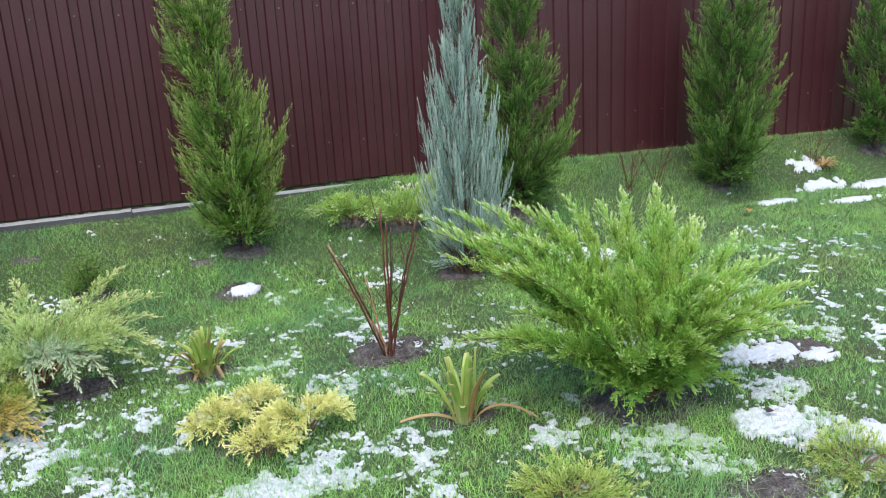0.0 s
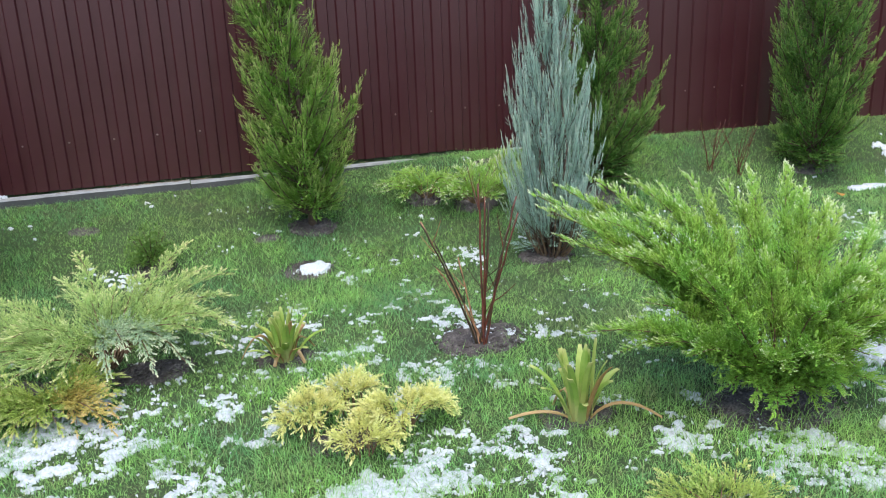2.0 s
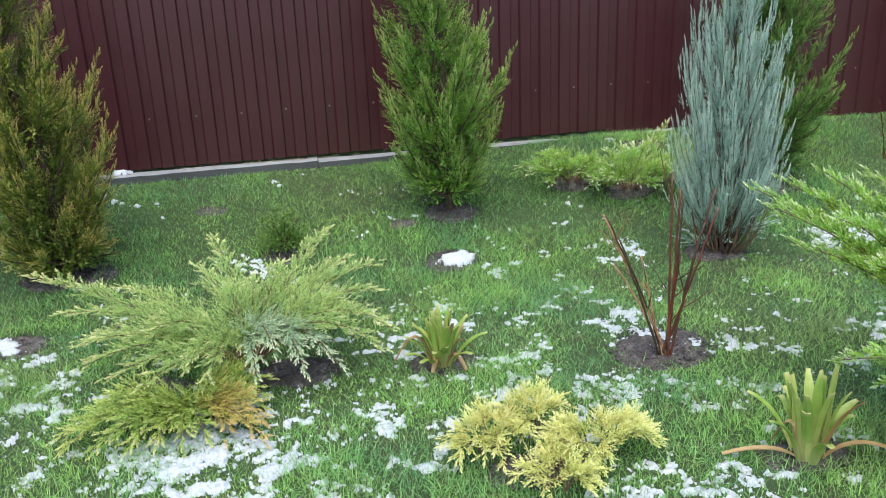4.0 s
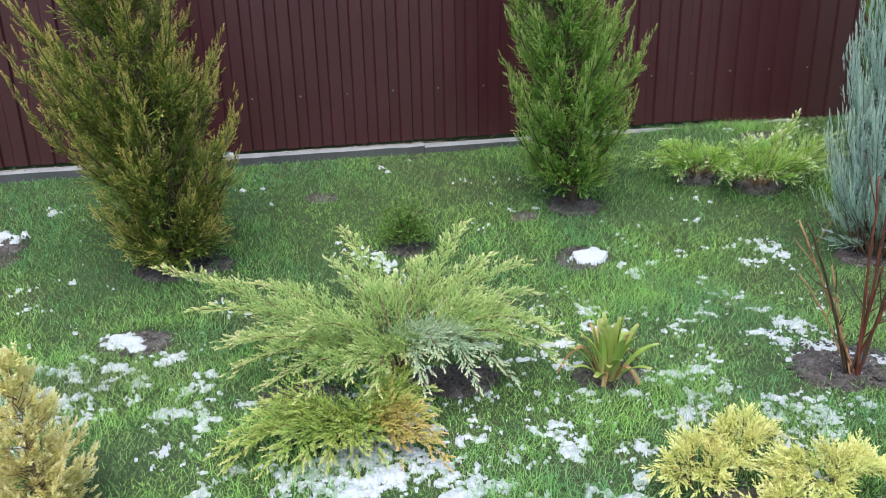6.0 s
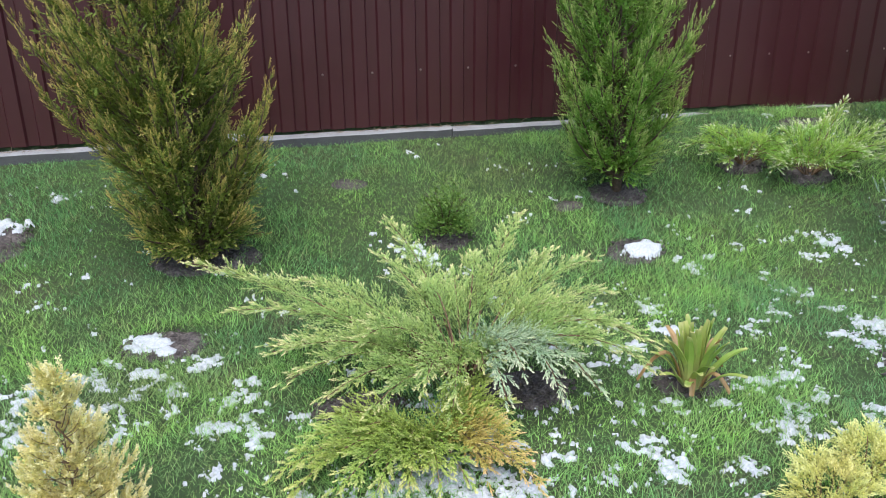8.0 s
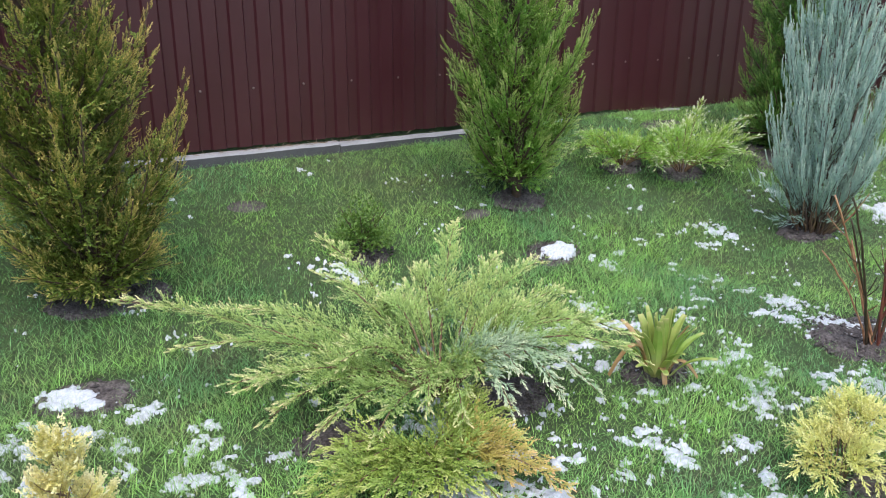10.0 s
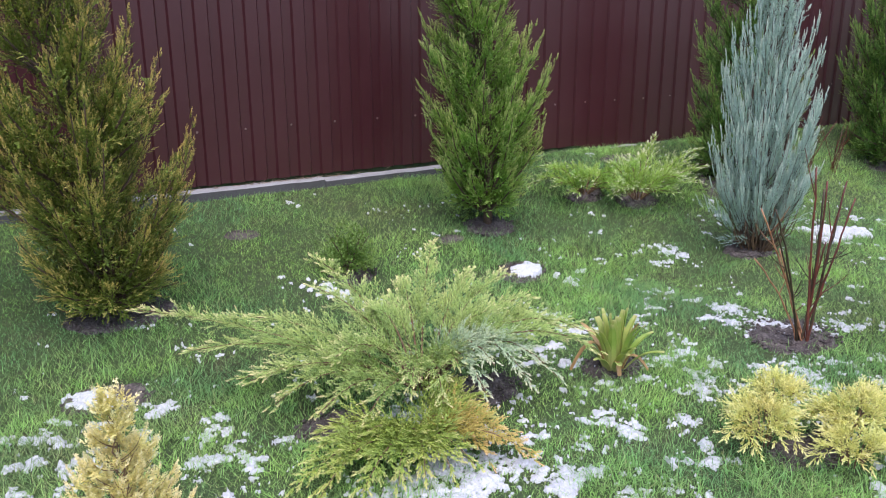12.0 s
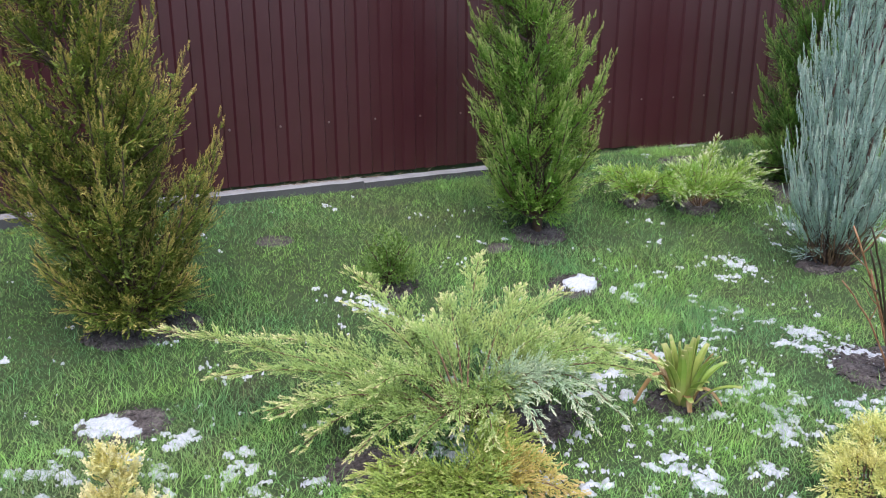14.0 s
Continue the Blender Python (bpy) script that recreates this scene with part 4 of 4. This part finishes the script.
arms = [(196, 0.46, 0.05, 0.16, 0), (208, 0.46, 0.05, 0.17, 0), (222, 0.4, 0.06, 0.17, 0), (184, 0.36, 0.08, 0.16, 0), (236, 0.34, 0.06, 0.17, 0), (250, 0.3, 0.06, 0.17, 0), (266, 0.3, 0.05, 0.17, 0), (170, 0.3, 0.1, 0.16, 0), (30, 0.26, 0.12, 0.16, 0), (0, 0.28, 0.1, 0.16, 0),
        (282, 0.3, 0.05, 0.17, 0), (294, 0.3, 0.05, 0.17, 1), (306, 0.42, 0.05, 0.17, 1), (316, 0.34, 0.06, 0.17, 1), (332, 0.28, 0.07, 0.16, 0), (345, 0.26, 0.08, 0.16, 0)] + fan(36, 7, 180, 360, 0.18, 0.12, 0.14, [0])
arching_shrub("creeping_juniper", -0.83, 3.53, arms, [M_LAWNY, M_RUST], 43, "flat bright green creeping juniper with a rusty orange side", start=0.15, stem_r=0.004, every=0.0095, length=0.11, twigs=8, count=7, fat=0.0027, ratio=0.42, share=0.38, splay=0.9, spread=0.6, up=0.06, out=0.95, squash=0.5, taper=0.85, loose=0.006, rise=0.04)

# two small ones on the bank
arms = fan(38, 13, 0, 360, 0.3, 0.1, 0.18, [0]) + fan(40, 5, 0, 360, 0.16, 0.15, 0.17, [0])
arching_shrub("creeping_juniper", 1.345, 5.3, arms, [M_LIME], 44, "small flat green juniper on the bank by the fence", every=0.013, length=0.11, twigs=8, count=7, fat=0.0024, ratio=0.38, share=0.4, splay=0.85, spread=0.55, up=0.06, out=0.9, squash=0.5, stem_r=0.004, taper=0.85, loose=0.006, rise=0.04)
arms = [(36, 0.46, 0.36, 0.2, 0), (44, 0.34, 0.28, 0.2, 0), (4, 0.56, 0.28, 0.2, 0), (-2, 0.46, 0.25, 0.2, 0), (-14, 0.48, 0.2, 0.2, 0), (-30, 0.4, 0.12, 0.17, 0), (110, 0.2, 0.22, 0.2, 0), (60, 0.28, 0.24, 0.2, 0), (75, 0.26, 0.24, 0.2, 0)] + fan(39, 9, 150, 330, 0.26, 0.12, 0.18, [0])
arching_shrub("creeping_juniper", 1.646, 5.146, arms, [M_LIME], 45, "small pale green juniper with pointed rising arms on the bank", every=0.012, length=0.12, twigs=8, count=7, fat=0.0023, ratio=0.38, share=0.4, splay=0.8, spread=0.55, up=0.06, out=0.8, squash=0.5, stem_r=0.004, young=0.6, taper=0.9, loose=0.006, rise=0.04)

# golden cushion: lobes round a gap in the middle
def lobe(seed, n, fx, fy, rx, ry, top):
    """Arms that spread from one foot into a flat-topped oval lobe."""
    rng, out = np.random.RandomState(seed), []
    for i in range(n):
        a, q = i * 2.39996 + 0.3 * rng.normal(), math.sqrt((i + 0.5) / n)
        x, y = rx * q * math.cos(a), ry * q * math.sin(a)
        out.append((math.degrees(math.atan2(y, x)), math.hypot(x, y) + 0.02, top * (1.05 - 0.5 * q * q) * rng.uniform(0.8, 1.15), top * rng.uniform(0.85, 1.1), 0, fx, fy))
    return out


arms = lobe(51, 13, -0.14, 0.06, 0.13, 0.12, 0.14) + lobe(52, 9, 0.02, 0.13, 0.1, 0.09, 0.16) + lobe(53, 18, 0.18, -0.05, 0.2, 0.12, 0.14) + lobe(54, 12, 0.0, -0.17, 0.12, 0.1, 0.11)
arching_shrub("golden_juniper", 0.27, 2.86, arms, [M_GOLD], 46, "low cushion of golden-yellow juniper with a little snow in it", every=0.0065, length=0.07, start=0.35, twigs=8, count=7, fat=0.0026, ratio=0.36, share=0.42, splay=0.95, spread=0.6, up=0.12, out=1.0, squash=0.3, loose=0.01, stem_r=0.003, core=0.1, sway=0.1, taper=0.6, rise=0.05)
arms = fan(55, 17, 0, 360, 0.21, 0.04, 0.05, [0]) + fan(56, 7, 0, 360, 0.1, 0.05, 0.06, [0])
arching_shrub("golden_juniper", 1.2, 1.94, arms, [M_LAWNY], 47, "low yellow-green creeping juniper at the lawn's edge", every=0.012, length=0.09, twigs=8, count=8, fat=0.0021, ratio=0.38, share=0.42, splay=0.9, spread=0.6, up=0.12, out=0.9, stem_r=0.003, taper=0.8)
arms = fan(57, 14, 0, 360, 0.2, 0.05, 0.07, [0])
arching_shrub("creeping_juniper", 2.25, 1.72, arms, [M_LAWNY], 48, "small yellowish creeping juniper beside melting snow", every=0.013, length=0.09, twigs=8, count=7, fat=0.0022, ratio=0.38, share=0.42, splay=0.9, spread=0.6, up=0.12, out=0.9, stem_r=0.003, taper=0.8)
column_tree("dwarf_conifer", -1.76, 3.25, 0.52, [(0.02, 0.14), (0.1, 0.155), (0.2, 0.13), (0.32, 0.085), (0.42, 0.045), (0.5, 0.012)], 110, M_CREAM, 17,
            "small cream-yellow cone-shaped dwarf conifer on the lawn", "conifer", skirt=8, steep=0.6, every=0.014, length=0.05, twigs=7, count=6, fat=0.0036, jut=0.03, first=0.02, trunk_r=0.0055, start=0.3, out=0.9, up=0.25, spread=0.9, ratio=0.45, young=0.75, core=0.25, loose=0.008, taper=0.6, wood=M_TWIG)

# ---------------------------------------------------------------- boxwood
def boxwood(x, y, r, h, seed):
    rng = np.random.RandomState(seed)
    thing = root("boxwood", x, y, gz(x, y), "tiny round dark green boxwood bush in bare soil", "shrub")
    n = 1700
    d = unit(rng.normal(size=(n, 3)))
    d[:, 2] = np.abs(d[:, 2])
    rad = r * rng.uniform(0.35, 1.05, n)[:, None]
    p = d * rad * [1, 1, h / r] + [0, 0, 0.03]
    w = unit(d + 0.8 * rng.normal(size=(n, 3)) + [0, 0, 0.5])
    u, k = frame_of(w)
    ln, wd = rng.uniform(0.014, 0.022, n)[:, None], rng.uniform(0.005, 0.008, n)[:, None]
    v = np.stack([p, p + w * ln * 0.5 + u * wd + k * 0.002, p + w * ln, p + w * ln * 0.5 - u * wd + k * 0.002, p + w * ln * 0.5 - k * 0.001], 1).reshape(-1, 3)
    f = (np.array([[0, 1, 4], [1, 2, 4], [2, 3, 4], [3, 0, 4]])[None] + (np.arange(n) * 5)[:, None, None]).reshape(-1, 3)
    for i in range(9):
        a = i * 2.4
        q = curve((0, 0, 0), (0.3 * r * math.cos(a), 0.3 * r * math.sin(a), h * 0.5), (0.75 * r * math.cos(a), 0.75 * r * math.sin(a), h * 0.9), 5)
        tv, tf, _ = tube(q, np.linspace(0.004, 0.0015, 5), 5)
        part("stem", tv, tf, M_BARK, thing)
    part("foliage", v, f, M_BOX, thing)


boxwood(-0.42, 4.95, 0.14, 0.22, 61)

# ---------------------------------------------------------------- strap-leaved clumps
def strap(p0, p1, p2, width, trim, thick=0.0022):
    """One strap leaf, folded along its middle, with thickness; trim: how wide the cut end stays."""
    n = 9
    c = curve(p0, p1, p2, n)
    d = unit(np.gradient(c, axis=0))
    flat = unit(np.cross(d, np.array([[0.0, 0.0, 1.0]]) + 1e-6))
    nor = np.cross(flat, d)
    s = np.linspace(0, 1, n)
    w = width * np.interp(s, [0, 0.25, 0.7, 1], [0.75, 1.0, 0.95, trim])
    sec = [(-1, 0.35, 0), (0, 0, 0), (1, 0.35, 0), (1, 0.35, 1), (0, 0, 1), (-1, 0.35, 1)]
    v = np.concatenate([[c[i] + flat[i] * w[i] * a + nor[i] * (w[i] * b - thick * t) for a, b, t in sec] for i in range(n)])
    f, m = [], 6
    for i in range(n - 1):
        for j in range(m):
            a, b = i * m + j, i * m + (j + 1) % m
            f += [(a, b, b + m), (a, b + m, a + m)]
    e = (n - 1) * m
    f += [(e, e + 1, e + 4), (e, e + 4, e + 5), (e + 1, e + 2, e + 3), (e + 1, e + 3, e + 4)]
    return v, np.array(f), np.repeat(s, m)


def strap_clump(x, y, tall, wide, count, seed, dry, label, trim=0.5):
    rng = np.random.RandomState(seed)
    thing = root("daylily", x, y, gz(x, y), label, "daylily", "trimmed daylilies")
    for i in range(count):
        a = i * 2.39996 + rng.normal(0, 0.4)
        o = rng.uniform(0.01, 0.05) * (wide / 0.15)
        sp = wide * (0.1 + 1.0 * (i + 0.5) / count) * rng.uniform(0.5, 1.35)
        h = tall * (1.05 - 0.45 * (i / count) ** 1.5) * rng.uniform(0.8, 1.1)
        c, s = math.cos(a), math.sin(a)
        v, f, g = strap((o * c, o * s, -0.01), (o * c + 0.35 * sp * c, o * s + 0.35 * sp * s, h * 0.7), (sp * c + o * c, sp * s + o * s, h * (0.8 if i > count * 0.6 else 1)), rng.uniform(0.012, 0.018), trim * rng.uniform(0.5, 1.4))
        part("leaf", v, f, M_LILYDRY if i % 11 == 10 else M_LILY, thing, age=g)
    for a, reach, top in dry:
        c, s = math.cos(radians(a)), math.sin(radians(a))
        v, f, g = strap((0.04 * c, 0.04 * s, 0.01), (0.45 * reach * c, 0.45 * reach * s, top), (reach * c, reach * s, 0.025), 0.011, 0.7)
        part("leaf", v, f, M_LILYDRY, thing, "limp dry tan leaf", age=g)


strap_clump(1.09, 2.64, 0.29, 0.16, 20, 71, ((165, 0.27, 0.07), (-28, 0.3, 0.14), (120, 0.12, 0.2)), "clump of cut green daylily leaves with limp tan ones", 0.5)
strap_clump(0.13, 3.63, 0.23, 0.13, 34, 72, ((170, 0.19, 0.24), (-60, 0.14, 0.13), (240, 0.12, 0.1), (20, 0.15, 0.16)), "short clump of cut yellow-green daylily leaves", 0.5)

# ---------------------------------------------------------------- bare red stems
def bare_shrub(x, y, stems, label, seed, twigs=0.5, size=0.0052, group=""):
    """A leafless shrub: stems (lean along x, lean along y, height, material), each with a few side twigs."""
    rng = np.random.RandomState(seed)
    thing = root("dogwood", x, y, gz(x, y), label, "dogwood", group)
    for i, (lx, ly, h, m) in enumerate(stems):
        a = i * 2.4
        p0 = np.array([0.02 * math.cos(a), 0.02 * math.sin(a), -0.02])
        p1 = np.array([lx * 0.35 + rng.normal(0, 0.012), ly * 0.35 + rng.normal(0, 0.012), h * 0.45])
        p2 = np.array([lx, ly, h])
        c = curve(p0, p1, p2, 14)
        c[1:-1] += rng.normal(0, 0.0016, (12, 3))
        r = np.linspace(size, size * 0.62, 14)
        r[::3] *= 1.14
        v, f, _ = tube(c, r * (h / 0.65) ** 0.4, 7)
        stem = part("stem", v, f, m, thing, smooth=True)
        for k in range(rng.poisson(twigs * 4)):
            j = rng.randint(5, 12)
            side = unit(np.array([[rng.normal() + lx, rng.normal() + ly, 1.2]]))[0]
            ln = h * rng.uniform(0.12, 0.3)
            q = curve(c[j], c[j] + side * ln * 0.5 + [0, 0, -0.004], c[j] + side * ln + [0, 0, 0.02], 6)
            v, f, _ = tube(q, np.linspace(size * 0.5, size * 0.25, 6), 5)
            part("twig", v, f, M_STEMDARK if k % 2 else m, stem)


bare_shrub(1.0, 3.42, [(-0.24, 0.09, 0.60, M_STEMTAN), (-0.27, 0.0, 0.62, M_STEMDARK), (0.02, 0.05, 0.75, M_STEMRED), (0.03, 0.0, 0.70, M_STEMRED), (0.06, 0.03, 0.66, M_STEMDARK), (0.14, 0.0, 0.55, M_STEMDARK),
                      (0.17, -0.04, 0.62, M_STEMRED), (-0.06, 0.12, 0.4, M_STEMTAN), (0.03, -0.03, 0.45, M_STEMRED), (-0.16, 0.16, 0.36, M_STEMTAN), (0.19, 0.02, 0.68, M_STEMRED), (-0.2, 0.04, 0.52, M_STEMDARK)], "leafless dogwood with glossy red-brown cut stems in bare soil", 81, 0.5, 0.0055)
FAR = "far bare shrubs"
for i, (x, y) in enumerate(((3.66, 5.4), (3.9, 5.36), (5.65, 5.5))):
    r = random.Random(20 + i)
    bare_shrub(x, y, [(r.uniform(-0.2, 0.2), r.uniform(-0.15, 0.15), r.uniform(0.26, 0.42), M_STEMRED) for _ in range(7)], "small leafless shrub of thin dark red stems by the fence", 90 + i, 0.8, 0.0034, FAR)

def dry_tuft(x, y, n, size, seed):
    """A withered plant: a knot of pale curled stalks and leaves."""
    rng = np.random.RandomState(seed)
    thing = root("withered_plant", x, y, gz(x, y), "small withered pale straw-coloured plant on the lawn", "plant")
    for _ in range(n):
        a, r, h = rng.uniform(0, 6.28), size * rng.uniform(0.3, 1), size * rng.uniform(0.2, 0.8)
        v, f, g = strap((0, 0, 0), (0.6 * r * math.cos(a), 0.6 * r * math.sin(a), h * 1.3), (r * math.cos(a + 0.4), r * math.sin(a + 0.4), h * 0.6), size * 0.06, 0.3)
        part("leaf", v, f, M_LILYDRY, thing, age=g)


dry_tuft(5.72, 5.44, 26, 0.16, 97)
dry_tuft(-2.52, 5.22, 14, 0.07, 98)

# ---------------------------------------------------------------- fallen leaves
def fallen_leaf(x, y, size, turn, material, label):
    n, v, f = 7, [], []
    for i in range(n):
        s = i / (n - 1)
        w = size * 0.32 * math.sin(math.pi * min(1, s * 0.93 + 0.05)) ** 0.8
        lift = 0.25 * size * math.sin(s * 3) * 0.5
        for k, t in ((-1, 0.15), (0, 0), (1, 0.15), (0, -0.04)):
            v.append(((s - 0.5) * size, k * w, lift + t * w))
    for i in range(n - 1):
        for j in range(4):
            a, b = i * 4 + j, i * 4 + (j + 1) % 4
            f += [(a, b, b + 4), (a, b + 4, a + 4)]
    ob = part("fallen_leaf", v, np.array(f), material, at=(x, y, gz(x, y) + 0.045))
    ob.rotation_euler = (0.2, 0.15, radians(turn))
    tagged(ob, label, "leaf")


fallen_leaf(4.33, 4.77, 0.1, 60, M_FALLEN, "orange fallen leaf lying on the grass")
fallen_leaf(2.22, 2.14, 0.05, 20, M_STEMDARK, "curled dark brown leaf lying on snow")

# ---------------------------------------------------------------- grass
def grow_grass():
    """The lawn, blade by blade: each is a bent, tapering strip; tufts grow taller in places."""
    rng, out = np.random.RandomState(5), []
    for x0, x1, y0, y1, dens, wide in ((-3.2, 3.3, 1.45, 3.3, 15000, 0.95), (-3.6, 3.3, 3.3, 4.6, 17000, 1.2), (-4.6, 3.3, 4.6, 5.93, 15000, 1.3), (3.3, 6.0, 1.8, 5.97, 11000, 1.6), (6.0, 10.0, 2.5, 5.97, 5500, 2.2),
                                        (-6.5, 9.5, -2.0, 1.45, 1500, 2.6), (-6.5, -4.6, 1.45, 5.93, 1800, 2.4), (3.3, 9.5, 1.45, 1.8, 1800, 2.4)):
        n = int((x1 - x0) * (y1 - y0) * dens)
        x, y = rng.uniform(x0, x1, n), rng.uniform(y0, y1, n)
        ok = rng.uniform(0, 1, n) < off_soil(x, y) * np.clip(0.15 + 1.5 * fractal(x * 7 + 3, y * 7, 2), 0, 1)
        x, y = x[ok], y[ok]
        ok = rng.uniform(0, 1, len(x)) > 0.25 * np.clip(snow_field(x, y) / 0.08, 0, 1)
        x, y = x[ok], y[ok]
        n = len(x)
        tuft = fractal(x * 2.6 + 60, y * 2.6 + 11, 2)
        h = (0.017 + 0.05 * np.clip(tuft - 0.32, 0, 1)) * rng.uniform(0.45, 1.6, n)
        edge = 1 - off_soil(x + 0.03, y - 0.04)
        h *= 1 + 0.5 * edge
        an = rng.uniform(0, 6.28, n)
        lean = h * rng.uniform(0.3, 1.9, n)
        dx, dy = np.cos(an), np.sin(an)
        w = rng.uniform(0.0007, 0.0016, n) * wide
        z = ground_z(x, y) - 0.004
        v = np.empty((n, 5, 3))
        for j, (s, q, k) in enumerate(((0.0, 0.0, 1), (0.0, 0.0, -1), (0.55, 0.3, 1), (0.55, 0.3, -1))):
            ww = w * (1 if j < 2 else 0.8) * k
            v[:, j] = np.stack([x + dx * lean * q - dy * ww, y + dy * lean * q + dx * ww, z + h * s], 1)
        v[:, 4] = np.stack([x + dx * lean, y + dy * lean, z + h * rng.uniform(0.75, 1.05, n)], 1)
        kind = [[0, 1, 3], [0, 3, 2], [2, 3, 4]] if wide < 1 else [[0, 1, 4]]
        f = (np.array(kind)[None] + (np.arange(n) * 5)[:, None, None]).reshape(-1, 3)
        out.append((v.reshape(-1, 3), f, np.zeros(n * 5)))
    v, f, _ = join(out)
    tagged(part("grass", v, f, M_GRASS), "short wet green lawn grass with a few straw blades", "grass", kind="stuff")


grow_grass()
